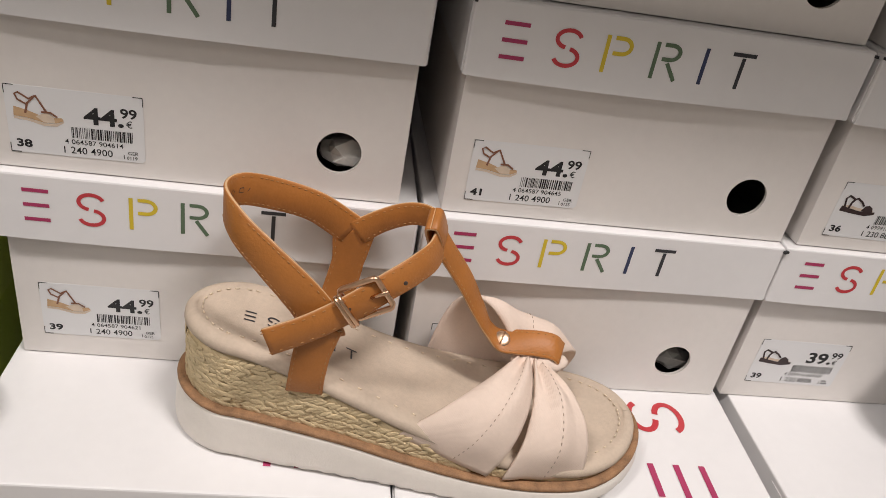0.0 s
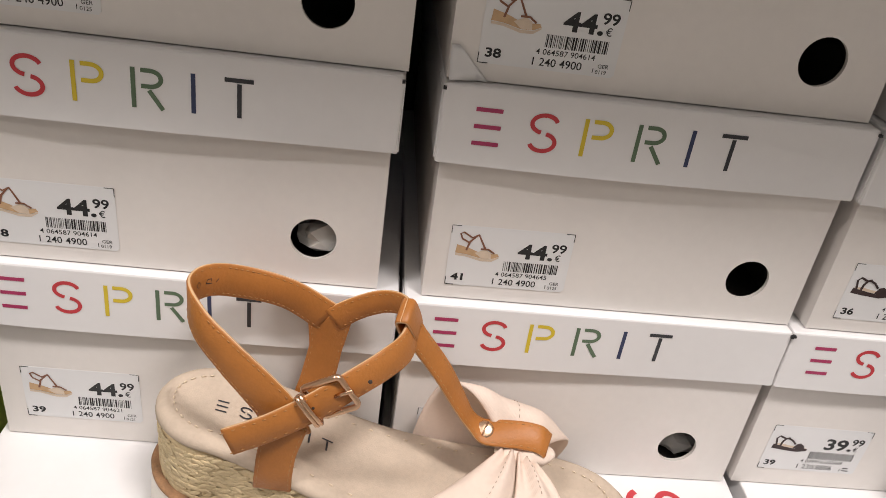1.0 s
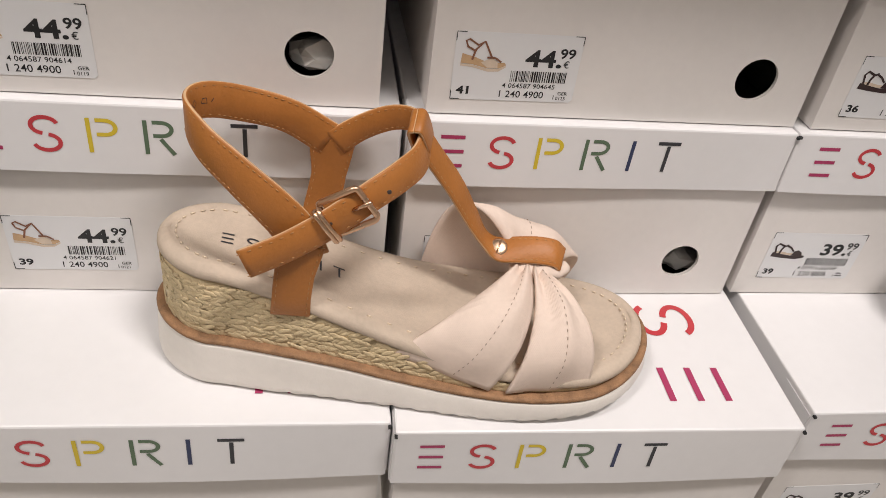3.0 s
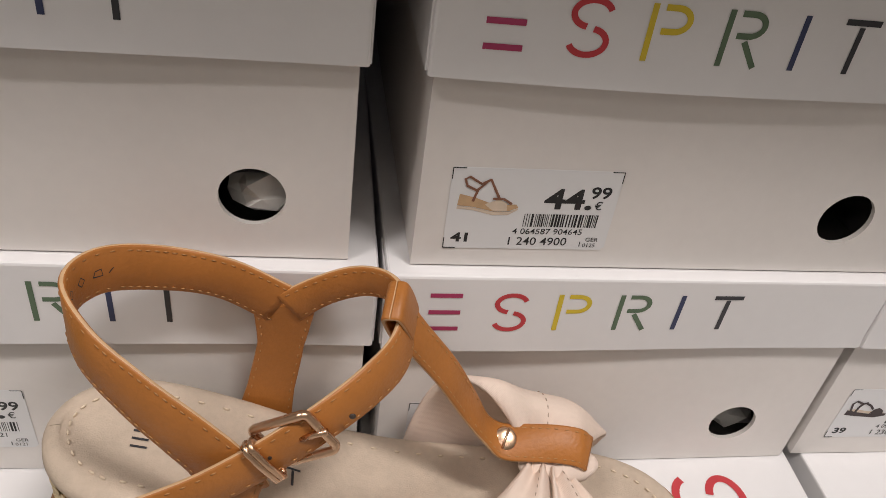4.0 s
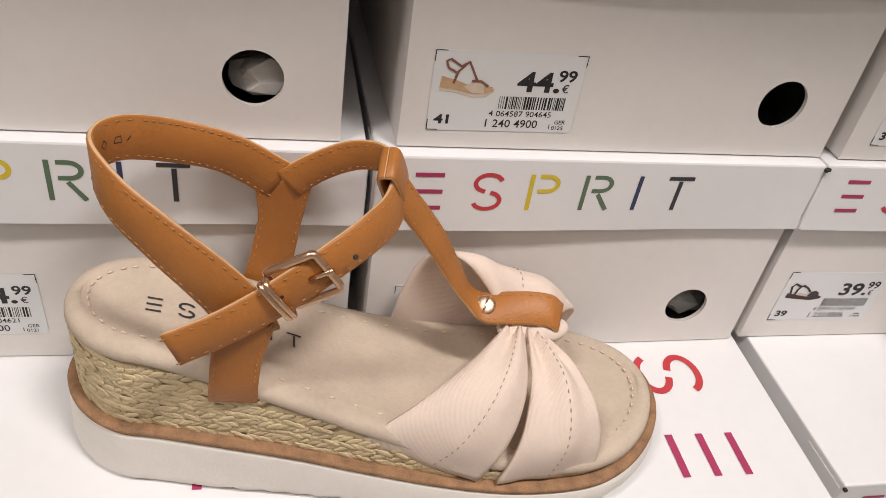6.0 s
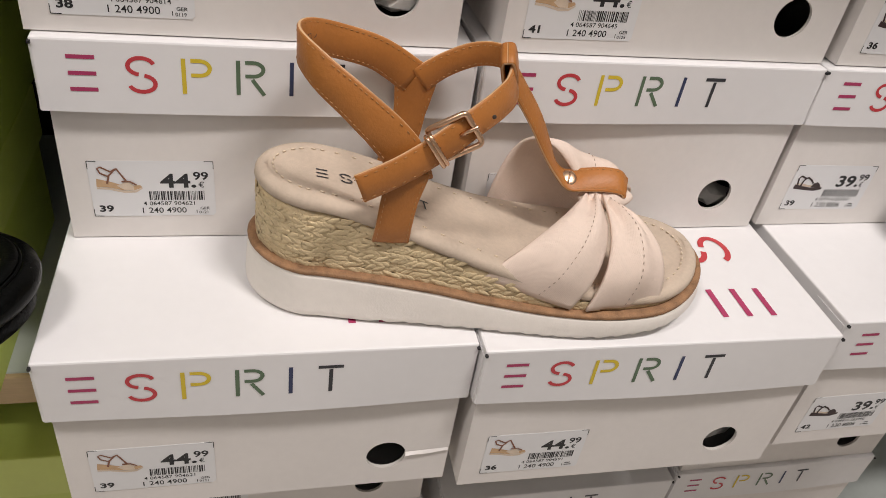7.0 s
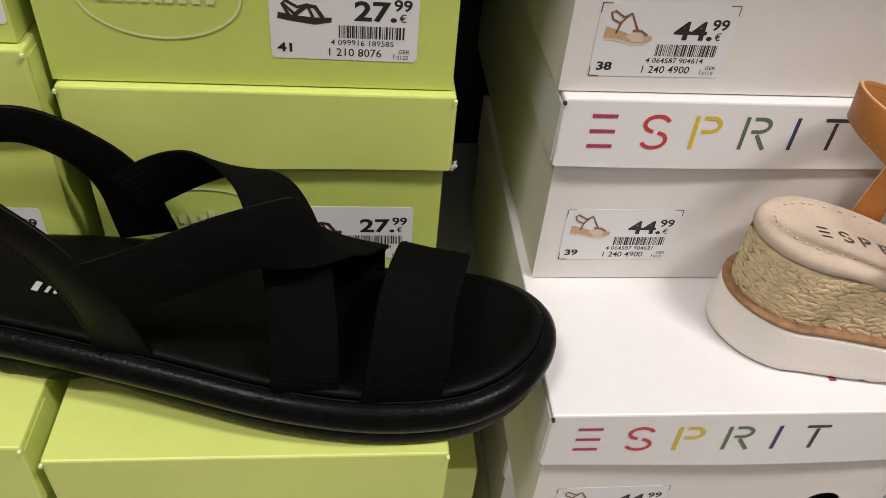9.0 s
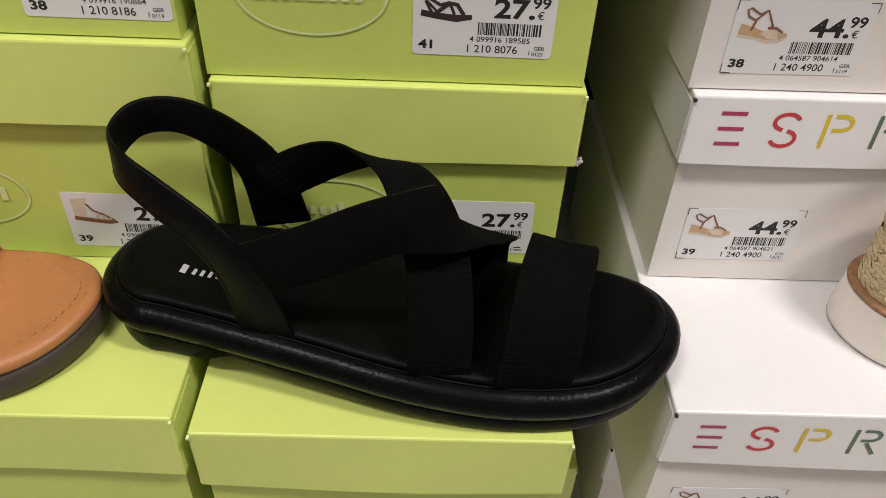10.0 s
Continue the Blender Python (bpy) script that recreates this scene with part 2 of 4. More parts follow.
def glyphs(bm, text, size, x, y, mi=0, bold=0.0, z=0.0, width=1.0, right=False):
    """Writing in the built-in font, as flat faces."""
    cu = bpy.data.curves.new("writing", "FONT")
    cu.body, cu.size, cu.offset, cu.resolution_u, cu.fill_mode = text, size, bold * size, 3, "FRONT"
    cu.align_x = "RIGHT" if right else "LEFT"
    ob = bpy.data.objects.new("writing", cu)
    scene.collection.objects.link(ob)
    bpy.context.view_layer.update()
    me = bpy.data.meshes.new_from_object(ob)
    vs = [bm.verts.new((x + v.co.x * width, y + v.co.y, z)) for v in me.vertices]
    for p in me.polygons:
        try:
            bm.faces.new([vs[i] for i in p.vertices]).material_index = mi
        except ValueError:
            pass
    bpy.data.objects.remove(ob)
    bpy.data.meshes.remove(me)
    bpy.data.curves.remove(cu)


STAND = Matrix(((1, 0, 0, 0), (0, 0, -1, 0), (0, 1, 0, 0), (0, 0, 0, 1)))  # a flat drawing set upright, facing -y


# ---- the room ----
def slab_object(name, x0, y0, z0, x1, y1, z1, mat, label, category):
    bm = bmesh.new()
    cuboid(bm, x0, y0, z0, x1, y1, z1)
    bmesh.ops.recalc_face_normals(bm, faces=bm.faces)
    return tagged(part(name, bm, mat), label, category, kind="structure")


slab_object("floor", -3.1, -3.4, -0.1, 3.1, 1.0, 0.0, M["floor"], "pale tiled shop floor", "floor")
slab_object("ceiling", -3.1, -3.4, 2.7, 3.1, 1.0, 2.8, M["ceiling"], "white painted shop ceiling", "ceiling")
slab_object("wall_north", -3.1, 0.85, 0.0, 3.1, 1.0, 2.7, M["wall"], "white painted wall behind the shelves", "wall")
slab_object("wall_south", -3.1, -3.4, 0.0, 3.1, -3.3, 2.7, M["wall"], "white painted shop wall", "wall")
slab_object("wall_west", -3.1, -3.3, 0.0, -3.0, 0.85, 2.7, M["wall"], "white painted shop wall", "wall")
slab_object("wall_east", 3.0, -3.3, 0.0, 3.1, 0.85, 2.7, M["wall"], "white painted shop wall", "wall")

# unseen fixtures round every lamp, the added fill ones too
for lx, ly, lp, lsx, lsy in LAMPS:
    fixture = thing("ceiling_light", pose(lx, ly, 2.7), "unseen white rectangular ceiling light panel", "lamp", "ceiling lights")
    bm = bmesh.new()
    for sx in (-1, 1):
        cuboid(bm, sx * (lsx / 2 + 0.01) - 0.01, -lsy / 2 - 0.02, -0.05, sx * (lsx / 2 + 0.01) + 0.01, lsy / 2 + 0.02, -0.001)
        cuboid(bm, -lsx / 2, sx * (lsy / 2 + 0.01) - 0.01, -0.05, lsx / 2, sx * (lsy / 2 + 0.01) + 0.01, -0.001)
    part("frame", bm, M["steel"], fixture)
    bm = bmesh.new()
    cuboid(bm, -lsx / 2, -lsy / 2, -0.03, lsx / 2, lsy / 2, -0.02)
    part("diffuser", bm, M["lamp_glass"], fixture)

# heights of the shelf boards and of the layers of boxes
SHELF, BOX_H, LID_H = 0.630, 0.1245, 0.0425
LEVEL = [SHELF + BOX_H * i for i in range(5)]
LOW = 0.209
LOW_LEVEL = [LOW + BOX_H * i for i in range(4)]

rack = thing("shelf_unit", pose(0, 0, 0), "wall shelf with wood-edged laminate boards and a dark back", "shelf")
# the board at 1.20 is unseen, added to shade upper boxes and gaps
for z, f in ((1.20, 0.298), (SHELF, 0.400), (LOW, 0.400)):
    part("board", rounded_cuboid(-1.48, f + 0.005, z - 0.025, 1.48, 0.72, z, 0.0008, 1), M["board_top"], rack, "grey-green laminate shelf board, the topmost added for shade")
    part("edge_band", rounded_cuboid(-1.48, f, z - 0.0255, 1.48, f + 0.0045, z + 0.0005, 0.0008, 1), M["board_edge"], rack, "light wood front edge")
bm = bmesh.new()
cuboid(bm, -1.5, 0.725, 0.0, 1.5, 0.74, 1.9)
part("back_panel", bm, M["back_panel"], rack, "dark back panel")
for x in (-1.5, 1.48):
    bm = bmesh.new()
    cuboid(bm, x, 0.36, 0.0, x + 0.02, 0.724, 1.9)
    part("upright", bm, M["steel"], rack, "grey steel upright")


# ---- printed marks ----
def brand_marks(bm, L, h, w):
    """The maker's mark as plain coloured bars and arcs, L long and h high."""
    for k in (0, 1, 2):
        y = w / 2 + (h - w) * k / 2
        stroke(bm, [(0, y), (0.096 * L, y)], w, 0)
    cx, rx, ry = 0.251 * L, 0.046 * L, h / 4
    stroke(bm, arc(cx, h * 0.74, rx, ry * 0.92, 18, 205) + arc(cx, h * 0.74, rx, ry * 0.92, 205, 258, 4)[1:], w, 1)
    stroke(bm, arc(cx, h * 0.26, rx, ry * 0.92, 78, -25, 8) + arc(cx, h * 0.26, rx, ry * 0.92, -25, -162)[1:], w, 1)
    stroke(bm, [(0.400 * L, 0), (0.400 * L, h)], w, 2)
    stroke(bm, [(0.426 * L, h - w / 2)] + arc(0.458 * L, h * 0.74, 0.036 * L, h * 0.26 - w / 2, 90, -90) + [(0.426 * L, h * 0.48 + w / 2)], w, 2)
    stroke(bm, [(0.597 * L, 0), (0.597 * L, h)], w, 3)
    stroke(bm, [(0.623 * L, h - w / 2)] + arc(0.654 * L, h * 0.75, 0.036 * L, h * 0.25 - w / 2, 90, -90) + [(0.623 * L, h * 0.5 + w / 2)], w, 3)
    stroke(bm, [(0.649 * L, h * 0.46), (0.694 * L, 0)], w, 3)
    stroke(bm, [(0.797 * L, 0), (0.797 * L, h)], w, 4)
    stroke(bm, [(0.952 * L, 0), (0.952 * L, h * 0.86)], w, 5)
    stroke(bm, [(0.902 * L, h - w / 2), (1.0 * L, h - w / 2)], w, 5)


INKS = [M["magenta"], M["red"], M["yellow"], M["green"], M["navy"], M["graphite"]]


def mark_meshes(L, h, w, turn):
    """The six signs of the mark, a mesh each."""
    out = []
    for k, ink in enumerate(INKS):
        bm = bmesh.new()
        brand_marks(bm, L, h, w)
        bmesh.ops.delete(bm, geom=[f for f in bm.faces if f.material_index != k], context="FACES")
        for f in bm.faces:
            f.material_index = 0
        bm.transform(turn)
        out.append(as_mesh("mark", bm, [ink]))
    return out


MARK_FRONT = mark_meshes(0.1350, 0.0190, 0.0021, STAND)
MARK_TOP = mark_meshes(0.262, 0.0372, 0.0040, Matrix.Rotation(radians(90), 4, "Z"))

bm = bmesh.new()
stroke(bm, arc(0, 0, 0.034, 0.0195, 0, 360, 48), 0.0011)
for k, (x, hh) in enumerate(((-0.0235, 0.0088), (-0.0172, 0.0058), (-0.0116, 0.0058), (-0.006, 0.0058), (-0.0004, 0.0058), (0.004, 0.0088), (0.0096, 0.0058), (0.0152, 0.0058), (0.0212, 0.0088))):
    stroke(bm, [(x, -0.0035), (x, -0.0035 + hh)], 0.0034 if k else 0.005)
bm.transform(STAND)
MARK_OVAL = as_mesh("oval_mark", bm, [M["logo_green"]])


# ---- price labels ----
LW, LH = 0.068, 0.0365
LABEL_SET = STAND @ Matrix.Diagonal((0.965, 1.0, 1.0, 1.0))


def picture(bm, kind, x, y, s):
    """A small printed picture of a sandal; materials 1 dark, 2 mid, 3 pale."""
    def q(*pts):
        return [(x + px * s, y + py * s) for px, py in pts]
    if kind == "wedge":
        polygon(bm, q((0, .12), (.25, .10), (.6, .02), (.85, .03), (1.0, .10), (.96, .16), (.62, .14), (.3, .26), (.02, .33)), 2)
        polygon(bm, q((0, .06), (.25, .04), (.6, -.05), (.85, -.04), (1.0, .06), (1.0, .09), (.85, .02), (.6, .01), (.25, .09), (0, .11)), 3)
        polygon(bm, q((.44, .15), (.6, .03), (.82, .03), (.80, .18), (.66, .25)), 3, 0.00006)
        stroke(bm, q((.24, .2), (.3, .42), (.48, .60), (.66, .27)), .045 * s, 1, 0.00012)
        stroke(bm, q((.28, .40), (.12, .48), (.07, .60), (.14, .64), (.34, .52), (.48, .60)), .04 * s, 1, 0.00018)
        stroke(bm, q((.56, .26), (.74, .26), (.88, .17)), .04 * s, 1, 0.00024)
    elif kind == "flat":
        polygon(bm, q((0, .08), (.3, .03), (.7, -.02), (1.0, .04), (1.0, .13), (.7, .12), (.3, .15), (.02, .2)), 1)
        stroke(bm, q((.22, .14), (.10, .36), (.16, .42), (.38, .30), (.55, .36), (.66, .12)), .06 * s, 1, 0.00006)
        stroke(bm, q((.3, .14), (.55, .34), (.70, .32), (.84, .12)), .08 * s, 1, 0.00012)
        stroke(bm, q((.1, .38), (.34, .16)), .05 * s, 1, 0.00018)
    elif kind == "ankle":
        polygon(bm, q((.03, .05), (.4, .0), (.8, -.04), (1.0, .0), (1.0, .05), (.7, .08), (.3, .13), (.05, .16)), 1)
        polygon(bm, q((.06, .16), (.3, .12), (.34, .40), (.42, .66), (.04, .62)), 3, 0.00006)
        stroke(bm, q((.38, .5), (.5, .32), (.72, .22), (.95, .06)), .05 * s, 1, 0.00012)
        for k in range(3):
            stroke(bm, q((.5 + .14 * k, .08), (.62 + .13 * k, .26 - .06 * k)), .05 * s, 3, 0.00018)
    else:
        polygon(bm, q((0, .02), (.3, -.02), (.75, -.06), (1.0, .0), (1.0, .07), (.6, .05), (.3, .10), (.02, .16)), 1)
        polygon(bm, q((.03, .16), (.3, .10), (.6, .06), (.98, .08), (.80, .13), (.5, .14), (.2, .20)), 3, 0.00004)
        polygon(bm, q((.58, .06), (.92, .05), (.88, .17), (.76, .24), (.66, .20)), 1, 0.00006)
        stroke(bm, q((.10, .14), (.05, .36), (.12, .44), (.30, .36), (.40, .40)), .055 * s, 1, 0.00012)
        stroke(bm, q((.22, .12), (.24, .26), (.30, .37)), .06 * s, 1, 0.00018)
        stroke(bm, q((.34, .40), (.50, .32), (.62, .20)), .05 * s, 1, 0.00024)


def label_meshes(kind, price, cents, size, code, article, corners=True):
    bm = bmesh.new()
    pts = [(0, 0.0012), (0.0012, 0), (LW - 0.0016, 0), (LW, 0.0016), (LW, LH - 0.0016), (LW - 0.0016, LH), (0.0012, LH), (0, LH - 0.0012)]
    polygon(bm, pts, 0, 0.00016)
    rim = list(bm.verts)
    foot = [bm.verts.new((v.co.x, v.co.y, 0)) for v in rim]
    for i in range(len(rim)):
        j = (i + 1) % len(rim)
        bm.faces.new((foot[i], foot[j], rim[j], rim[i]))
    bm.transform(LABEL_SET)
    paper = as_mesh("label", bm, [M["label"]])
    bm = bmesh.new()
    glyphs(bm, price, 0.0124, 0.0382, 0.0195, 0, 0.028, width=1.32)
    glyphs(bm, cents, 0.0072, 0.0562, 0.0245, 0, 0.022, width=1.2)
    glyphs(bm, "€", 0.0052, 0.0590, 0.0193, 0, 0.004)
    glyphs(bm, size, 0.0058, 0.0030, 0.0033, 0, 0.034, width=1.38)
    glyphs(bm, code, 0.0038, 0.0275, 0.0073, 0, 0.004, width=1.10)
    glyphs(bm, article, 0.0054, 0.0255, 0.0020, 0, 0.006, width=1.05)
    glyphs(bm, "1", 0.0034, 0.0562, 0.0016, 0, 0.010)
    lot = {"904645": "0125", "904614": "0119", "904621": "0121", "189585": "0125", "190864": "0119"}.get(code[-6:])
    if lot:
        glyphs(bm, "GER", 0.0027, 0.0590, 0.0041, 0, 0.004, width=1.1)
        glyphs(bm, lot, 0.0027, 0.0583, 0.0013, 0, 0.004, width=1.05)
    else:
        for k, x1 in ((0.0046, 0.0625), (0.0026, 0.0635)):
            stroke(bm, [(0.0586, k), (x1, k)], 0.0008)
    rng = random.Random(code)
    x = 0.0312
    while x < 0.0620:
        w = rng.choice((0.0003, 0.0003, 0.0006, 0.0009))
        stroke(bm, [(x + w / 2, 0.0108), (x + w / 2, 0.0168)], w)
        x += w + rng.choice((0.0003, 0.0004, 0.0007))
    if corners:
        for cx, cy, sx, sy in ((0.0, LH, 1, -1), (0.0, 0.0, 1, 1), (LW, LH, -1, -1)):
            if (sx, sy) != (-1, 1):
                stroke(bm, [(cx + 0.0002 * sx, cy + 0.0002 * sy), (cx + 0.0052 * sx, cy + 0.0002 * sy)], 0.0004)
                stroke(bm, [(cx + 0.0002 * sx, cy + 0.0002 * sy), (cx + 0.0002 * sx, cy + 0.0050 * sy)], 0.0004)
    bm.transform(LABEL_SET)
    ink = as_mesh("label_print", bm, [M["ink"]])
    bm = bmesh.new()
    picture(bm, kind, 0.0035, 0.0170, 0.0245)
    bm.transform(LABEL_SET)
    dark = {"wedge": M["pic_brown"], "ankle": M["pic_brown"]}.get(kind, M["pic_black"])
    pic = as_mesh("label_picture", bm, [M["ink"], dark, M["pic_tan"], M["pic_pale"]])
    return paper, ink, pic


LABELS = {}


def stick_label(parent, x, z, y, spec, turn=0.0):
    if spec not in LABELS:
        LABELS[spec] = label_meshes(*spec)
    paper, ink, pic = LABELS[spec]
    ob = part("label", paper, None, parent, "white printed price label")
    ob.matrix_basis = pose(x, y - 0.00012, z, 0, turn, 0)
    p = part("label_print", ink, None, ob)
    p.location = (0, -0.00026, 0)
    p = part("label_picture", pic, None, ob)
    p.location = (0, -0.00026, 0)


# ---- shoe boxes ----
HOLE_X, HOLE_Z, HOLE_R = 0.178, 0.0270, 0.0120


def box_body(w, d, h, hole, mats):
    bm = bmesh.new()
    t = 0.0022
    if hole:
        angs = sorted([2 * math.pi * i / 32 for i in range(32)] + [math.atan2(zc - HOLE_Z, xc - HOLE_X) % (2 * math.pi) for xc in (0, w) for zc in (0, h)])
        rows = []
        for a in angs:
            ca, sa = math.cos(a), math.sin(a)
            k = min(((w - HOLE_X) / ca if ca > 1e-9 else (-HOLE_X / ca if ca < -1e-9 else 9)), ((h - HOLE_Z) / sa if sa > 1e-9 else (-HOLE_Z / sa if sa < -1e-9 else 9)))
            o, i = (HOLE_X + ca * k, HOLE_Z + sa * k), (HOLE_X + ca * HOLE_R, HOLE_Z + sa * HOLE_R)
            rows.append([bm.verts.new((o[0], 0, o[1])), bm.verts.new((i[0], 0, i[1])), bm.verts.new((i[0], t, i[1])), bm.verts.new((o[0], t, o[1]))])
        for i in range(len(rows)):
            a, b = rows[i], rows[(i + 1) % len(rows)]
            for j in range(4):
                bm.faces.new((a[j], b[j], b[(j + 1) % 4], a[(j + 1) % 4])).material_index = 1 if j == 1 else 0
    else:
        cuboid(bm, 0, 0, 0, w, t, h)
    cuboid(bm, 0, t, 0, t, d - t, h)
    cuboid(bm, w - t, t, 0, w, d - t, h)
    cuboid(bm, 0, d - t, 0, w, d, h)
    cuboid(bm, t, t, 0, w - t, d - t, t)
    bmesh.ops.recalc_face_normals(bm, faces=bm.faces)
    # inner faces take the darkened colour, so the round holes look unlit
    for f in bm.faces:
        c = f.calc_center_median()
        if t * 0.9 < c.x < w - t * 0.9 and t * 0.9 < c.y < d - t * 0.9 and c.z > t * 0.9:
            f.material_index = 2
    bmesh.ops.remove_doubles(bm, verts=bm.verts, dist=0.00001)
    return as_mesh("body", bm, mats)


def lid_bow(u, low, seed):
    """How far a lid's front swells at u along it, from 0 at its top fold to its full at its foot."""
    return (0.0010 * math.sin(u * 5 + 3 * random.Random(seed).uniform(-1, 1)) - 0.0008) * low


def box_lid(w, d, h, mats, seed):
    """A telescope lid: rounded folds, a slightly bowed front, overlapping corner flaps."""
    rng = random.Random(seed)
    bm = bmesh.new()
    cuboid(bm, 0, 0, 0, w, d, h)
    bmesh.ops.recalc_face_normals(bm, faces=bm.faces)
    bottom = [f for f in bm.faces if f.normal.z < -0.9]
    r = bmesh.ops.inset_individual(bm, faces=bottom, thickness=0.0022)
    for v in bottom[0].verts:
        v.co.z += h - 0.003
    edges = [e for e in bm.edges if all(v.co.x in (0, w) or v.co.y in (0, d) or abs(v.co.z - h) < 1e-6 for v in e.verts) and (all(abs(v.co.z - h) < 1e-5 for v in e.verts) or abs(e.verts[0].co.z - e.verts[1].co.z) > h * 0.9)]
    edges = [e for e in edges if min(v.co.z for v in e.verts) < 0.001 or all(abs(v.co.z - h) < 1e-5 for v in e.verts)]
    bmesh.ops.bevel(bm, geom=edges, offset=0.0012, segments=2, affect="EDGES", profile=0.5)
    long = [e for e in bm.edges if abs(e.verts[0].co.x - e.verts[1].co.x) > w * 0.7]
    bmesh.ops.subdivide_edges(bm, edges=long, cuts=11, use_grid_fill=True)
    a, b = rng.uniform(-1, 1), rng.uniform(-1, 1)
    for v in bm.verts:
        u = v.co.x / w
        low = 1 - v.co.z / h
        if v.co.y < d * 0.3:
            v.co.y += lid_bow(u, low, seed)
            v.co.z += 0.0006 * math.sin(u * 4 + 4 * b) * low
        if v.co.z > h * 0.9:
            v.co.z -= 0.0010 * math.sin(math.pi * u) * max(0, math.sin(math.pi * v.co.y / d))
    # corner flaps folded round the ends
    for x0, x1 in ((-0.0006, 0.0), (w, w + 0.0006)):
        cuboid(bm, x0, 0.0018, 0.0010, x1, 0.030, h - 0.004)
    # small solid points where the folds meet: an opening's shade in black, pale on green
    for x0, x1 in ((-0.0003, 0.0012), (w - 0.0012, w + 0.0003)):
        cuboid(bm, x0, -0.0016, h - 0.0030, x1, 0.0004, h - 0.0016, 1)
    return as_mesh("lid", bm, mats)


SHELL = {}


MARKS = {}


def front_marks(w, h, variant, mark_x, mark_z):
    """The signs laid on a lid's bowed front."""
    key = (w, h, variant, mark_x, mark_z)
    if key not in MARKS:
        MARKS[key] = []
        for me in MARK_FRONT:
            me = me.copy()
            for v in me.vertices:
                v.co.x += mark_x
                v.co.z += h - 0.0290 + mark_z
                v.co.y = lid_bow(v.co.x / w, 1 - v.co.z / h, variant) - 0.00022
            MARKS[key].append(me)
    return MARKS[key]


def shell(style, w, d, hole, variant, H, lid_h):
    key = (style, w, d, hole, variant, H, lid_h)
    if key not in SHELL:
        body = box_body(w - 0.006, d - 0.006, H - 0.004, hole, [M["body_" + style], M["raw_board"], M["shaded_inside"]])
        lid = box_lid(w, d, lid_h, [M["lid_" + style], M["ink"] if style == "white" else M["logo_green"]], variant)
        SHELL[key] = (body, lid)
    return SHELL[key]


BOXES = []


def shoe_box(style, x, y, z, w, d=0.30, spec=None, label_x=0.013, turn=0.0, hole=True, H=BOX_H, top_mark=False, label=None, mark_x=0.0155, label_z=0.0085, mark_z=0.0, lid_h=LID_H):
    """One carton; (x, y, z): the lid's front left corner in plan, the body's foot in height."""
    white = style == "white"
    text = label or ("white shoe box with a multicoloured mark on its lid" if white else "lime green shoe box with a pale oval mark")
    ob = thing("shoe_box", pose(x, y, z, 0, 0, turn), text, "box", "stacked shoe boxes")
    variant = len(BOXES) % 4
    body_me, lid_me = shell(style, w, d, hole and white, variant, H, lid_h)
    BOXES.append(ob)
    body = part("body", body_me, None, ob)
    body.location = (0.003, 0.004, 0.0004)
    lid = part("lid", lid_me, None, ob)
    lid.matrix_basis = pose(0, 0, H - lid_h - 0.0004, 0, 0, random.Random(len(BOXES)).uniform(-0.25, 0.25))
    if white:
        for me in front_marks(w, lid_h, variant, mark_x, mark_z):
            part("mark", me, None, lid)
        if top_mark:
            for me in MARK_TOP:
                part("mark", me, None, lid).location = (0.191, 0.020, lid_h + 0.0004)
    else:
        mk = part("oval_mark", MARK_OVAL, None, body, "pale printed oval with bars")
        mk.location = (0.053, -0.0006, 0.042)
    if spec:
        stick_label(body, label_x, label_z, 0.0, spec, random.Random(len(BOXES) * 7).uniform(-0.6, 0.6))
    return ob


W1 = ("wedge", "44.", "99", "39", "4 064587 904621", "1 240 4900")
W2 = ("wedge", "44.", "99", "38", "4 064587 904614", "1 240 4900")
W3 = ("wedge", "44.", "99", "41", "4 064587 904645", "1 240 4900")
W4 = ("wedge", "44.", "99", "36", "4 064587 904591", "1 240 4900")
K1 = ("strap", "39.", "99", "39", "4 099916 383969", "1 230 8806")
K2 = ("strap", "39.", "99", "36", "4 099916 383938", "1 230 8806")
K3 = ("strap", "39.", "99", "42", "4 099916 383990", "1 230 8806")
L1 = ("strap", "44.", "99", "39", "4 064587 904980", "1 240 4930")
L2 = ("strap", "44.", "99", "38", "4 064587 904973", "1 240 4930")
G1 = ("flat", "27.", "99", "41", "4 099916 189585", "1 210 8076", False)
G2 = ("flat", "27.", "99", "39", "4 099916 189561", "1 210 8076", False)
H1 = ("ankle", "29.", "99", "39", "4 099916 190871", "1 210 8186", False)
H2 = ("ankle", "29.", "99", "38", "4 099916 190864", "1 210 8186", False)
N1 = ("flat", "29.", "99", "38", "4 099916 220301", "1 220 6320", False)
N2 = ("flat", "29.", "99", "40", "4 099916 220325", "1 220 6320", False)

WA, WB = 0.223, 0.226
# the white stacks: front box pulled out, the others set back on it
shoe_box("white", -0.018, 0.290, LEVEL[0], WA, spec=W1, label_z=0.0155, d=0.31, top_mark=True, mark_x=0.015)
bm = bmesh.new()
x0, x1, zc = HOLE_X + HOLE_R - 0.0004, WA - 0.0065, HOLE_Z
ts = [i / 10 for i in range(11)]
low = [bm.verts.new((x0 + (x1 - x0) * t, -0.0003, zc - 0.0012 + 0.0016 * t)) for t in ts]
lip = [bm.verts.new((x0 + (x1 - x0) * t, -0.0020 + 0.0008 * t, zc + 0.0002 + 0.0016 * t + 0.0003 * math.sin(9 * t))) for t in ts]
high = [bm.verts.new((x0 + (x1 - x0) * t, -0.0003, zc + 0.0022 + 0.0016 * t)) for t in ts]
for a, b in ((low, lip), (lip, high)):
    for i in range(10):
        bm.faces.new((a[i], a[i + 1], b[i + 1], b[i]))
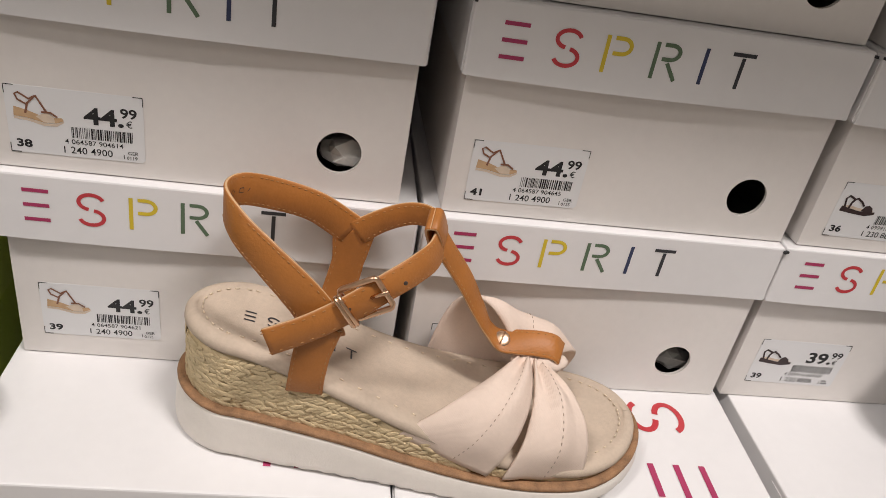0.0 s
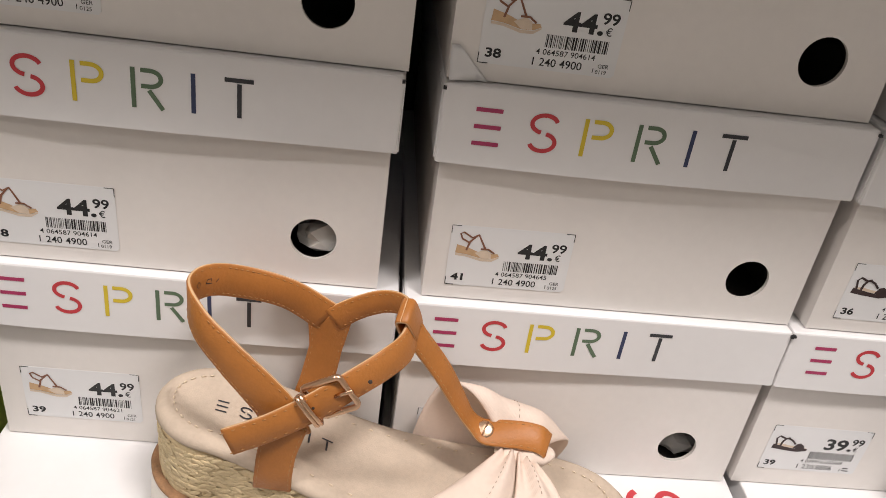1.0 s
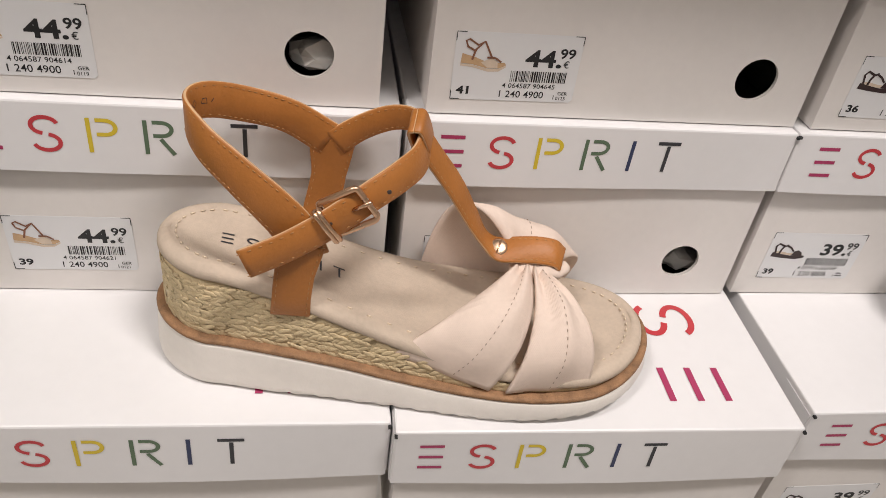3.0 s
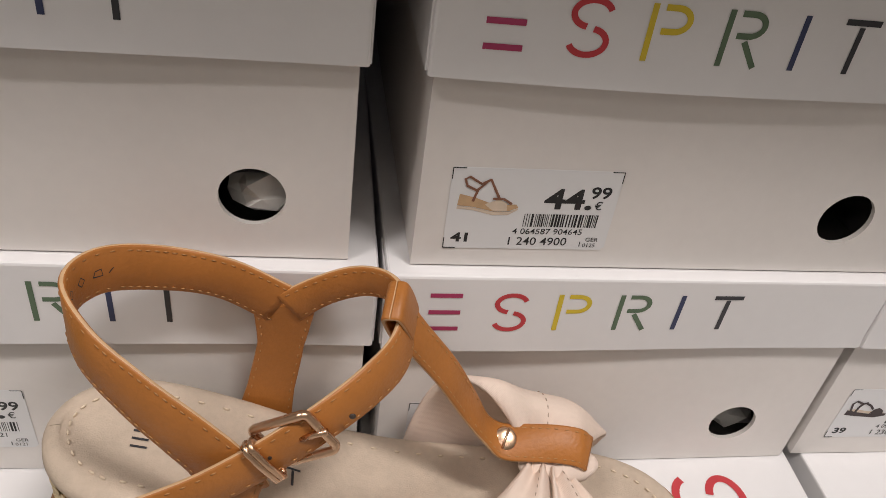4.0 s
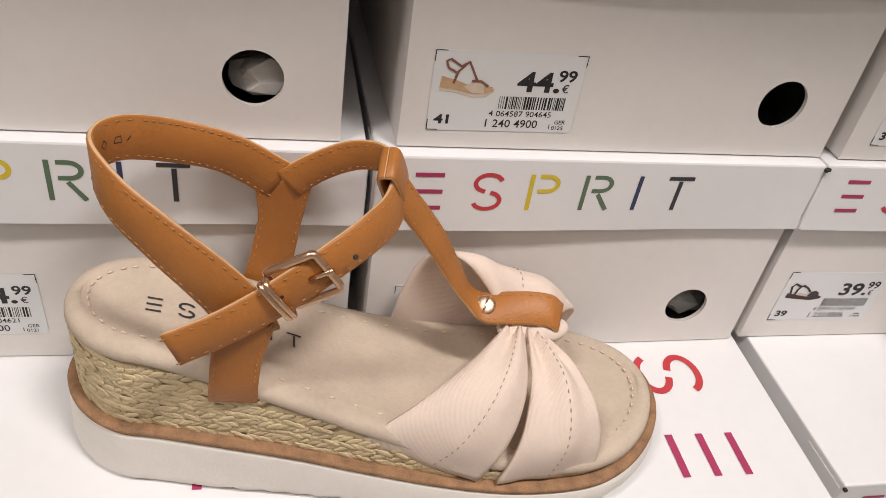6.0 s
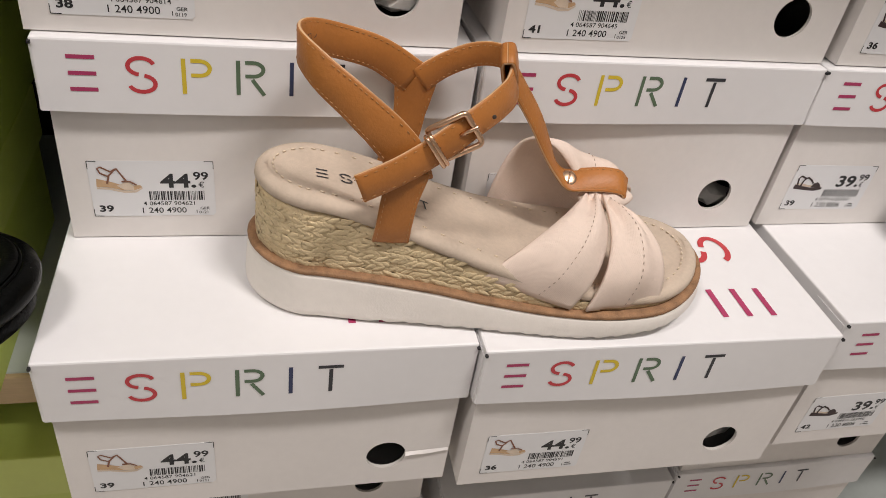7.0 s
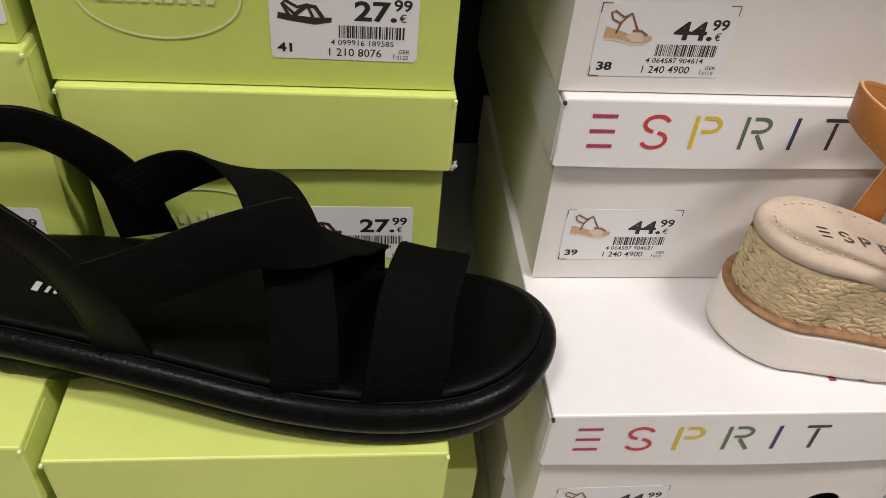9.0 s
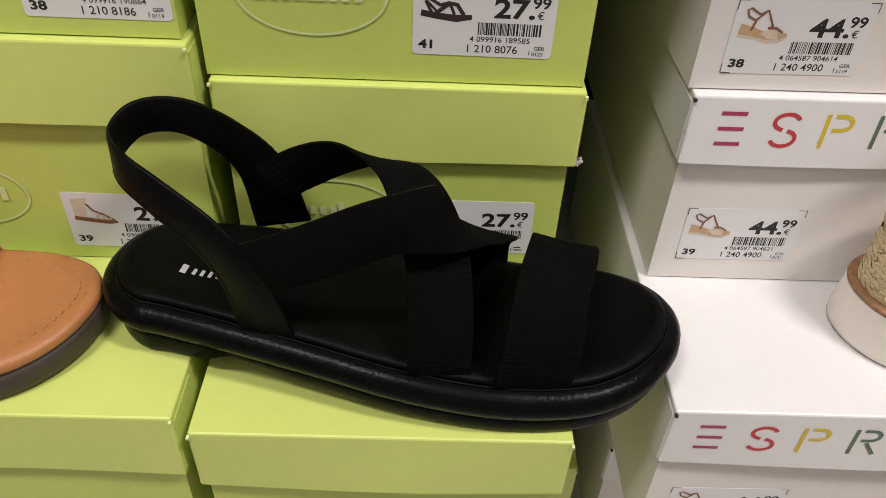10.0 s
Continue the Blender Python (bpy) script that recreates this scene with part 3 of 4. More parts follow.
bmesh.ops.recalc_face_normals(bm, faces=bm.faces)
part("crease", bm, M["body_white"], BOXES[0].children[0], "torn crease from the hole to the edge")
shoe_box("white", -0.0155, 0.385, LEVEL[1], WA, spec=W1, label_z=0.0145, H=BOX_H - 0.002, mark_z=0.002, lid_h=0.0385)
shoe_box("white", -0.0208, 0.387, LEVEL[2] - 0.002, 0.2195, spec=W2, turn=0.6, H=BOX_H - 0.003, lid_h=0.0395)
shoe_box("white", -0.0200, 0.389, LEVEL[3] - 0.005, WA, spec=W3, turn=0.4, lid_h=0.0418)
shoe_box("white", 0.2070, 0.283, LEVEL[0], WB, spec=W4, label_z=0.0105, d=0.31, turn=-0.5, top_mark=True, mark_x=0.0135)
shoe_box("white", 0.2110, 0.3845, LEVEL[1], 0.2215, spec=W2, turn=1.2, mark_x=0.0175, H=BOX_H - 0.002, mark_z=0.002, lid_h=0.0385)
shoe_box("white", 0.2170, 0.3875, LEVEL[2] - 0.002, 0.2175, spec=W3, turn=1.4, mark_x=0.0165, label_x=0.0115, H=BOX_H - 0.003, lid_h=0.0395)
peeled = shoe_box("white", 0.2150, 0.3895, LEVEL[3] - 0.005, 0.2190, spec=W2, turn=1.8, mark_x=0.0180, lid_h=0.0418)
shoe_box("white", 0.4440, 0.292, LEVEL[0], WB, spec=K3, label_z=0.0125, d=0.31, turn=0.5, top_mark=True)
shoe_box("white", 0.4335, 0.3905, LEVEL[1], WB, spec=K1, label_z=0.0135, turn=0.6, H=BOX_H - 0.002, mark_z=0.002, lid_h=0.0385)
shoe_box("white", 0.4385, 0.3915, LEVEL[2] - 0.002, WB, spec=K2, turn=0.8, H=BOX_H - 0.003, lid_h=0.0395)
shoe_box("white", 0.4405, 0.3925, LEVEL[3] - 0.005, WB, spec=K1, turn=0.4, lid_h=0.0418)
# the paper has come loose at one foot corner
bm = bmesh.new()
rng = random.Random(3)
rows = []
for j in range(5):
    v = j / 4
    rows.append([bm.verts.new((0.0005 + 0.019 * u * (1 - 0.8 * v), -0.0008 - 0.0065 * (1 - v) ** 2 * (1 - u) ** 1.5 - 0.0006 * rng.random(), 0.0008 + 0.015 * v - 0.001 * (1 - v) * u)) for u in (i / 8 for i in range(9))])
for a, b in zip(rows, rows[1:]):
    for i in range(8):
        bm.faces.new((a[i], a[i + 1], b[i + 1], b[i]))
sheet = bmesh.ops.extrude_face_region(bm, geom=list(bm.faces))
bmesh.ops.translate(bm, vec=(0, 0.0003, 0), verts=[e for e in sheet["geom"] if isinstance(e, bmesh.types.BMVert)])
bmesh.ops.recalc_face_normals(bm, faces=bm.faces)
part("peeled_paper", bm, M["lid_white"], peeled.children[0], "loose curled white paper", True)
# the green stacks
WG = 0.184
shoe_box("green", -0.2530, 0.2705, LEVEL[0], WG - 0.002, spec=G2, label_x=0.0915, d=0.31, label_z=0.0145)
shoe_box("green", -0.2505, 0.3855, LEVEL[1], WG - 0.001, spec=G2, label_x=0.0975, label_z=0.014, H=BOX_H - 0.003)
shoe_box("green", -0.2545, 0.3860, LEVEL[2] - 0.003, WG + 0.004, spec=G1, label_x=0.0985, label_z=0.0145)
worn = BOXES[-2]
bm = bmesh.new()
rng = random.Random(9)
for k in range(7):
    p = [Vector((rng.uniform(-0.0022, 0.0022), rng.uniform(-0.0015, 0.001), rng.uniform(-0.005, 0.003))) for _ in range(3)]
    vs = [bm.verts.new(v) for v in p] + [bm.verts.new(sum(p, Vector()) / 3 + Vector((0.0008, -0.0008, 0)))]
    for f in ((0, 1, 2), (0, 1, 3), (1, 2, 3), (0, 2, 3)):
        bm.faces.new([vs[i] for i in f])
ob = part("torn_corner", bm, M["raw_board"], worn.children[1], "frayed pale cardboard")
ob.location = (WG + 0.0006, 0.002, 0.004)
HH = 0.1335
shoe_box("green", -0.449, 0.272, SHELF, WG + 0.006, spec=H1, label_x=0.110, H=HH, d=0.31)
shoe_box("green", -0.4445, 0.378, SHELF + HH, WG + 0.005, spec=H1, label_x=0.103, H=HH)
shoe_box("green", -0.4475, 0.379, SHELF + 2 * HH, WG + 0.008, spec=H2, label_x=0.119, H=HH)
# the lower shelf
for z, spec in ((LOW_LEVEL[0], L2), (LOW_LEVEL[1], L1), (LOW_LEVEL[2], L1)):
    shoe_box("white", -0.0020, 0.3905, z, WA + 0.008, spec=spec, d=0.3, label_z=0.0115)
for z, spec in ((LOW_LEVEL[0], W4), (LOW_LEVEL[1], W4)):
    shoe_box("white", 0.247, 0.388, z, WB, spec=spec, d=0.3, turn=-0.5, top_mark=True)
for z, spec in ((LOW_LEVEL[0], W4), (LOW_LEVEL[1], W4), (LOW_LEVEL[2], W4)):
    shoe_box("white", 0.481, 0.392, z, WB, spec=spec, d=0.3)
HG = 0.1215
for i, dx in enumerate((0.0, -0.008, 0.0)):
    shoe_box("green", -0.263 + dx, 0.379, LOW + i * HG, 0.236, spec=N1, label_x=0.157, label_z=0.013, H=HG)
    shoe_box("green", -0.515 + dx, 0.379, LOW + i * HG, 0.232, spec=N2, label_x=0.150, H=HG)


def crumpled_paper(x, y, z, s, seed):
    """Tissue paper in a carton, seen through its round hole."""
    bm = bmesh.new()
    bmesh.ops.create_icosphere(bm, subdivisions=2, radius=1)
    for v in bm.verts:
        d = noise.noise(v.co * 1.7 + Vector((seed, 0, 0))) + 0.5 * noise.noise(v.co * 4.0 + Vector((0, seed, 0)))
        v.co *= 1 + 0.42 * d
        v.co.x *= s * 1.5
        v.co.y *= s
        v.co.z *= s * 0.75
    ob = part("tissue_paper", bm, M["tissue"])
    ob.location = (x, y, z)
    return tagged(ob, "crumpled white tissue paper inside a shoe box", "paper", "tissue papers")


crumpled_paper(0.163, 0.410, LEVEL[2] + 0.0205, 0.0115, 2.9)
crumpled_paper(0.402, 0.412, LEVEL[1] + 0.0160, 0.0100, 4.1)
crumpled_paper(0.393, 0.308, LEVEL[0] + 0.0165, 0.0110, 7.7)


# ---- sandals ----
def sole_outline(stations, n=64):
    """Smooth pairs of near and far points from (x, near y, far y) rows."""
    c = catmull(stations, n)
    # more points at the round ends
    u = 0.5 - 0.5 * np.cos(np.linspace(0, math.pi, n + 1))
    xs = np.linspace(0, 1, n + 1)
    return np.stack([np.interp(u, xs, c[:, k]) for k in range(3)], 1)


def capped(stations, heel, toe, heel_y, toe_y):
    """Add round ends to rows of (x, near y, far y): heel and toe are the lengths of the caps."""
    def cap(row, length, tip_y):
        x, a, b = row
        c, r = (a + b) / 2, (b - a) / 2
        out = []
        for deg in (18, 35, 51, 65, 77, 85, 90):
            s, k = math.sin(radians(deg)), math.cos(radians(deg))
            cy = c + (tip_y - c) * s * s
            out.append((x + length * s, cy - r * k, cy + r * k))
        return out
    return cap(stations[0], -heel, heel_y)[::-1] + list(stations) + cap(stations[-1], toe, toe_y)


def loop_of(pairs, grow):
    near = [Vector((x, a)) for x, a, b in pairs]
    far = [Vector((x, b)) for x, a, b in pairs]
    ring = near + far[::-1]
    m = len(ring)
    out = []
    n = m // 2
    for i in range(m):
        t = ring[(i + 1) % m] - ring[(i - 1) % m]
        if i in (0, m - 1):
            t = ring[1] - ring[m - 2]
        elif i in (n - 1, n):
            t = ring[n + 1] - ring[n - 2]
        nrm = Vector((t.y, -t.x)).normalized() if t.length > 1e-9 else Vector((0, 0))
        out.append(ring[i] + nrm * grow)
    return out


def slab(pairs, zb, zt, grow, profile, mat_index=0, bm=None, dish=0.0):
    """A sole layer: profile gives (height 0..1, outward metres) rings from its foot to its top."""
    bm = bm or bmesh.new()
    n = len(pairs)
    rings = []
    for h, o in profile:
        lp = loop_of(pairs, grow + o)
        rings.append([bm.verts.new((p.x, p.y, zb(p.x) + (zt(p.x) - zb(p.x)) * h)) for p in lp])
    m = 2 * n
    for a, b in zip(rings, rings[1:]):
        for i in range(m):
            bm.faces.new((a[i], a[(i + 1) % m], b[(i + 1) % m], b[i])).material_index = mat_index
    for ring, top in ((rings[0], False), (rings[-1], True)):
        mids = []
        for i in range(n):
            p, q = ring[i].co, ring[m - 1 - i].co
            c = (p + q) / 2
            if top:
                c.z -= dish * min(1, (p - q).length / 0.05)
            row = [ring[i]]
            for k in (0.12, 0.3, 0.5, 0.7, 0.88):
                e = p.lerp(q, k)
                if top:
                    e.z -= dish * min(1, (p - q).length / 0.05) * (1 - (2 * k - 1) ** 2) ** 0.7
                row.append(bm.verts.new(e))
            mids.append(row + [ring[m - 1 - i]])
        for i in range(n - 1):
            for j in range(6):
                f = (mids[i][j], mids[i + 1][j], mids[i + 1][j + 1], mids[i][j + 1])
                bm.faces.new(f if top else f[::-1]).material_index = mat_index
    bmesh.ops.remove_doubles(bm, verts=bm.verts, dist=0.00002)
    bmesh.ops.recalc_face_normals(bm, faces=bm.faces)
    return bm


def curve_of(rows):
    xs, zs = zip(*rows)
    c = catmull(rows, 80)
    return lambda x: float(np.interp(x, c[:, 0], c[:, 1]))


ROUND = [(0, -0.0016), (0.12, -0.0004), (0.3, 0), (0.7, 0), (0.88, -0.0004), (1, -0.0016)]
SOFT = [(0, -0.003), (0.1, -0.001), (0.35, 0.0004), (0.65, 0.0), (0.85, -0.0012), (0.96, -0.0034), (1, -0.006)]
BULGE = [(0, -0.003), (0.12, -0.0006), (0.3, 0.0014), (0.5, 0.002), (0.7, 0.0014), (0.88, -0.0010), (1, -0.0045)]


def dashes(points, up, step, length, radius, lift):
    """Stitch places along a line of 3D points."""
    out, run = [], 0.0
    for a, b in zip(points, points[1:]):
        d = b - a
        run += d.length
        if run >= step:
            run = 0.0
            t = d.normalized()
            s = t.cross(up).normalized()
            out.append(axes_matrix(b + up * lift, t, s, up, length, radius, radius))
    return out


def fan(bm, e0, e1, k0, k1, c0, c1, pleats, amp, thick=0.0016, nu=28, nv=22, phase=0.0):
    """A gathered piece of cloth: from its wide foot e0..e1 over c0..c1 to its narrow end k0..k1."""
    grid, out = [], []
    for j in range(nv + 1):
        v = j / nv
        e, k, c = Vector(e0).lerp(Vector(e1), v), Vector(k0).lerp(Vector(k1), v), Vector(c0).lerp(Vector(c1), v)
        row = []
        for i in range(nu + 1):
            u = i / nu
            row.append(e * (1 - u) ** 2 + c * 2 * u * (1 - u) + k * u * u)
        grid.append(row)
    for j in range(nv + 1):
        row = []
        for i in range(nu + 1):
            a, b = grid[min(nv, j + 1)][i] - grid[max(0, j - 1)][i], grid[j][min(nu, i + 1)] - grid[j][max(0, i - 1)]
            nrm = a.cross(b)
            nrm = nrm.normalized() if nrm.length > 1e-12 else Vector((0, 0, 1))
            u, v = i / nu, j / nv
            dsp = amp * (0.12 + 0.88 * u ** 1.3) * math.sin(v * math.pi * pleats + phase) + 0.0068 * math.sin(math.pi * v) * math.sin(math.pi * u)
            dsp += 0.0007 * noise.noise(grid[j][i] * 90)
            row.append((grid[j][i], nrm, dsp))
        out.append(row)
    return out


def cloth(bm, rows, outward, thick=0.0016):
    """Skin both sides of a cloth grid; outward picks the side that is shown."""
    mid = rows[len(rows) // 2][len(rows[0]) // 3]
    sgn = 1 if mid[1].dot(Vector(outward)) > 0 else -1
    top = [[bm.verts.new(p + n * sgn * d) for p, n, d in r] for r in rows]
    low = [[bm.verts.new(p + n * sgn * (d - thick)) for p, n, d in r] for r in rows]
    a, b = len(rows), len(rows[0])
    for j in range(a - 1):
        for i in range(b - 1):
            bm.faces.new((top[j][i], top[j + 1][i], top[j + 1][i + 1], top[j][i + 1]))
            bm.faces.new((low[j][i], low[j][i + 1], low[j + 1][i + 1], low[j + 1][i]))
    for j in range(a - 1):
        for i in (0, b - 1):
            bm.faces.new((top[j][i], low[j][i], low[j + 1][i], top[j + 1][i]))
    for i in range(b - 1):
        for j in (0, a - 1):
            bm.faces.new((top[j][i], top[j][i + 1], low[j][i + 1], low[j][i]))
    bmesh.ops.recalc_face_normals(bm, faces=bm.faces)
    return [[p + n * sgn * d for p, n, d in r] for r in rows], sgn


def strap(name, parent, mats, pts, sides, widths, thick=0.0022, stitch=None, stitch_side=1, n=64, label="", inset=0.0017):
    bm = bmesh.new()
    fr = ribbon(bm, pts, sides, widths, thick, n)
    bmesh.ops.recalc_face_normals(bm, faces=bm.faces)
    ob = part(name, bm, mats, parent, label, True)
    if stitch:
        lumps("stitching", stitches(fr, inset, stitch_side, thick / 2 + 0.00005), stitch, ob, seg=5, rings=3)
    return ob


# the tan and beige wedge sandal, standing across two white boxes
TOP = LEVEL[1]
wedge = thing("wedge_sandal", pose(0, 0, TOP), "tan leather wedge sandal with beige canvas knot on white boxes", "sandal", "sandals on display")
WEDGE_ROWS = capped([(0.122, 0.3170, 0.3815), (0.15, 0.3110, 0.3795), (0.18, 0.3060, 0.3770), (0.21, 0.3005, 0.377), (0.24, 0.2945, 0.379), (0.27, 0.2903, 0.381), (0.295, 0.2900, 0.3815)], 0.0365, 0.0545, 0.3530, 0.3400)
WEDGE = sole_outline(WEDGE_ROWS, 96)
foot_z = curve_of([(0.08, 0.0005), (0.2, 0.0005), (0.265, 0.0008), (0.29, 0.0025), (0.33, 0.0078), (0.36, 0.0125)])
rub_z = curve_of([(0.08, 0.0285), (0.14, 0.0270), (0.175, 0.0235), (0.21, 0.0180), (0.255, 0.0142), (0.30, 0.0142), (0.33, 0.0170), (0.36, 0.0215)])
welt_z = lambda x: rub_z(x) + 0.0032
bed_z = curve_of([(0.08, 0.0735), (0.11, 0.0735), (0.135, 0.0695), (0.16, 0.0620), (0.19, 0.0505), (0.22, 0.0405), (0.25, 0.0335), (0.28, 0.0285), (0.31, 0.0275), (0.335, 0.0285), (0.36, 0.0315)])
bed_low = lambda x: max(welt_z(x) - 0.0004, bed_z(x) - 0.0085)
# saw teeth of the tread along the platform's foot
tread_z = lambda x: foot_z(x) + (0.0017 * ((x / 0.0104) % 1.0) if 0.150 < x < 0.345 else 0.0)
WEDGE_FINE = sole_outline(WEDGE_ROWS, 300)
part("platform", slab(WEDGE_FINE, tread_z, rub_z, 0.0012, [(0, 0.0002), (0.06, 0.0017), (0.2, 0.0020), (0.6, 0.0012), (0.92, 0.0006), (1, 0.0)]), M["rubber_white"], wedge, "thick off-white rubber platform", True)
part("welt", slab(WEDGE, rub_z, welt_z, 0.0018, ROUND), M["welt"], wedge, "thin brown cork welt", True)
core = part("wedge", slab(WEDGE, welt_z, bed_low, -0.0040, [(0, 0), (0.5, 0), (1, 0)]), M["jute"], wedge, "straw-coloured braided jute wedge", True)
part("footbed", slab(WEDGE, bed_low, bed_z, -0.0026, SOFT, dish=0.0028), M["suede"], wedge, "padded beige suede footbed", True)

# braids: rows of slanted strands round the wedge
strands = []
lp = loop_of(WEDGE, -0.0034)
path3 = [Vector((p.x, p.y, 0)) for p in lp] + [Vector((lp[0].x, lp[0].y, 0))]
length = [0.0]
for a, b in zip(path3, path3[1:]):
    length.append(length[-1] + (b - a).length)
rng = random.Random(4)
ROW = 0.0064
for r in range(7):
    s = 0.0012 * r
    while s < length[-1]:
        p = Vector([float(np.interp(s, length, [q[k] for q in path3])) for k in range(3)])
        q = Vector([float(np.interp(s + 0.002, length, [q[k] for q in path3])) for k in range(3)])
        t = (q - p).normalized() if (q - p).length > 1e-9 else Vector((1, 0, 0))
        base, top = welt_z(p.x), bed_low(p.x)
        zc = base + ROW * (r + 0.45)
        if zc + ROW * 0.25 < top:
            side = t.cross(Vector((0, 0, 1)))
            for up in (-1, 1):
                d = (t * 0.90 + Vector((0, 0, 1)) * up * 0.42).normalized()
                w = side.cross(d).normalized()
                o = p + side * 0.0002 + Vector((0, 0, zc + up * ROW * 0.24)) + t * (0.0021 if up > 0 else 0) + Vector((rng.uniform(-1, 1), rng.uniform(-1, 1), rng.uniform(-1, 1))) * 0.0004
                strands.append(axes_matrix(o, d, w, side, 0.0044, 0.00160, 0.00042))
        s += 0.0037
tagged(lumps("jute_braid", strands, M["jute"], core, "plaited straw strands", 6, 4), "plaited straw strands", kind="stuff")

# dashed seam inside the footbed's rim
lp = loop_of(WEDGE, -0.0115)
seam = [Vector((p.x, p.y, bed_z(p.x) - 0.0003)) for p in lp]
lumps("seam", dashes(seam, Vector((0, 0, 1)), 0.0042, 0.0016, 0.0005, 0.0), M["thread"], wedge, "cream stitching round the footbed", 5, 3)

bm = bmesh.new()
brand_marks(bm, 0.0615, 0.0080, 0.0010)
for v in bm.verts:
    v.co = Vector((0.1190 + v.co.x, 0.3455 + v.co.y - 0.09 * v.co.x, 0))
    v.co.z = bed_z(v.co.x) - 0.0022
ob = part("insole_mark", bm, [M["graphite"]] * 6, wedge, "dark printed bars and arcs")

TAN = [M["tan_leather"], M["tan_edge"]]
Z = Vector((0, 0, 1))


def rel(pts):
    return [(x, y, z - TOP) for x, y, z in pts]


HEEL_LINE = rel([(0.1615, 0.3135, 0.842), (0.156, 0.3130, 0.857), (0.147, 0.3145, 0.868), (0.132, 0.3200, 0.8805), (0.117, 0.3300, 0.8905), (0.1085, 0.346, 0.8955), (0.114, 0.362, 0.8935), (0.130, 0.3725, 0.887), (0.151, 0.3775, 0.8790), (0.171, 0.379, 0.8660)])
HEEL_SIDES = [(0.75, 0, 0.66), (0.6, -0.05, 0.8), (0.5, 0, 0.86), (0.45, 0, 0.9), (0.3, -0.1, 0.95), (0.0, -0.1, 1), (-0.1, 0, 1), (-0.1, 0.05, 1), (0.1, 0, 1), (0.3, 0, 1)]
heel = strap("heel_strap", wedge, TAN,
             HEEL_LINE,
             HEEL_SIDES,
             [0.021, 0.021, 0.020, 0.018, 0.0175, 0.017, 0.017, 0.0175, 0.018, 0.019], stitch=M["tan_thread"], stitch_side=-1, label="tan leather heel strap with pale stitching")
line = bmesh.new()
where = ribbon(line, HEEL_LINE, HEEL_SIDES, [0.0175] * 10, 0.0022, 64)
line.free()
bm = bmesh.new()
for k, sign in ((39, [(-1, 0), (0, 1), (1, 0), (0, -1), (-1, 0)]), (42, [(-1, -0.6), (1.2, -0.8), (0.8, 0.7), (-0.6, 0.6), (-1, -0.6)]), (44, [(-0.3, -0.5), (0.5, 0.6)]), (36, [(-1, 0), (0, 1), (1, 0), (0, -1), (-1, 0)])):
    o, t, a, nn, w = where[k]
    inner = nn if nn.dot(Vector((0.16, 0.345, 0)) - Vector((o.x, o.y, 0))) > 0 else -nn
    flat = bmesh.new()
    stroke(flat, [(x * 0.0017, y * 0.0017) for x, y in sign], 0.0004)
    at = [bm.verts.new(o + t * v.co.x + a * v.co.y + inner * 0.00125) for v in flat.verts]
    flat.verts.index_update()
    for f in flat.faces:
        bm.faces.new([at[v.index] for v in f.verts])
    flat.free()
part("size_print", bm, M["graphite"], heel, "small dark stamped signs")
strap("side_tab", wedge, TAN, rel([(0.1540, 0.3125, 0.8075), (0.1545, 0.3110, 0.818), (0.1560, 0.3115, 0.833), (0.1595, 0.3130, 0.850)]),
      [(1, 0, -0.25), (1, 0, -0.05), (1, 0, 0.15), (1, 0, 0.18)], [0.0190, 0.0182, 0.0185, 0.021], stitch=M["tan_thread"], stitch_side=-1, n=30, label="tan leather side tab")
strap("side_tab", wedge, TAN, rel([(0.163, 0.3785, 0.796), (0.167, 0.3795, 0.82), (0.1710, 0.3795, 0.845), (0.1725, 0.379, 0.867)]),
      [(1, 0, 0.05)] * 4, [0.024, 0.019, 0.018, 0.024], stitch=M["tan_thread"], stitch_side=-1, n=30)
ankle = strap("ankle_strap", wedge, TAN,
              rel([(0.1740, 0.3785, 0.865), (0.1865, 0.3775, 0.8745), (0.200, 0.374, 0.8825), (0.2105, 0.366, 0.8865), (0.2145, 0.354, 0.887), (0.2125, 0.340, 0.881), (0.203, 0.327, 0.8790), (0.1885, 0.3165, 0.8737), (0.1715, 0.3115, 0.8625), (0.153, 0.3070, 0.8525), (0.1345, 0.3035, 0.8450)]),
              [(-0.2, 0, 1), (-0.2, 0, 1), (-0.3, 0.1, 1), (-0.3, 0.2, 1), (-0.2, 0.2, 1), (-0.4, 0.1, 0.9), (-0.5, 0, 0.85), (-0.5, 0, 0.85), (-0.5, 0, 0.85), (-0.5, 0, 0.85), (-0.5, 0, 0.85)],
              [0.015, 0.0135, 0.013, 0.013, 0.0135, 0.0145, 0.015, 0.015, 0.015, 0.015, 0.0155], stitch=M["tan_thread"], stitch_side=1, n=80, label="tan leather ankle strap with a pointed end")
# solid dark beads stand in for the shade in three punched holes
for k in range(3):
    o = Vector((0.1735 + 0.0125 * (k - 0.15), 0.3108 + 0.0016 * k, 0.8640 - TOP + 0.0078 * (k - 0.15)))
    lumps("punched_hole", [axes_matrix(o, Vector((1, 0, 0)), Vector((0, 1, 0)), Z, 0.0011, 0.0005, 0.0012)], M["dark_sole"], ankle, "", 10, 6)
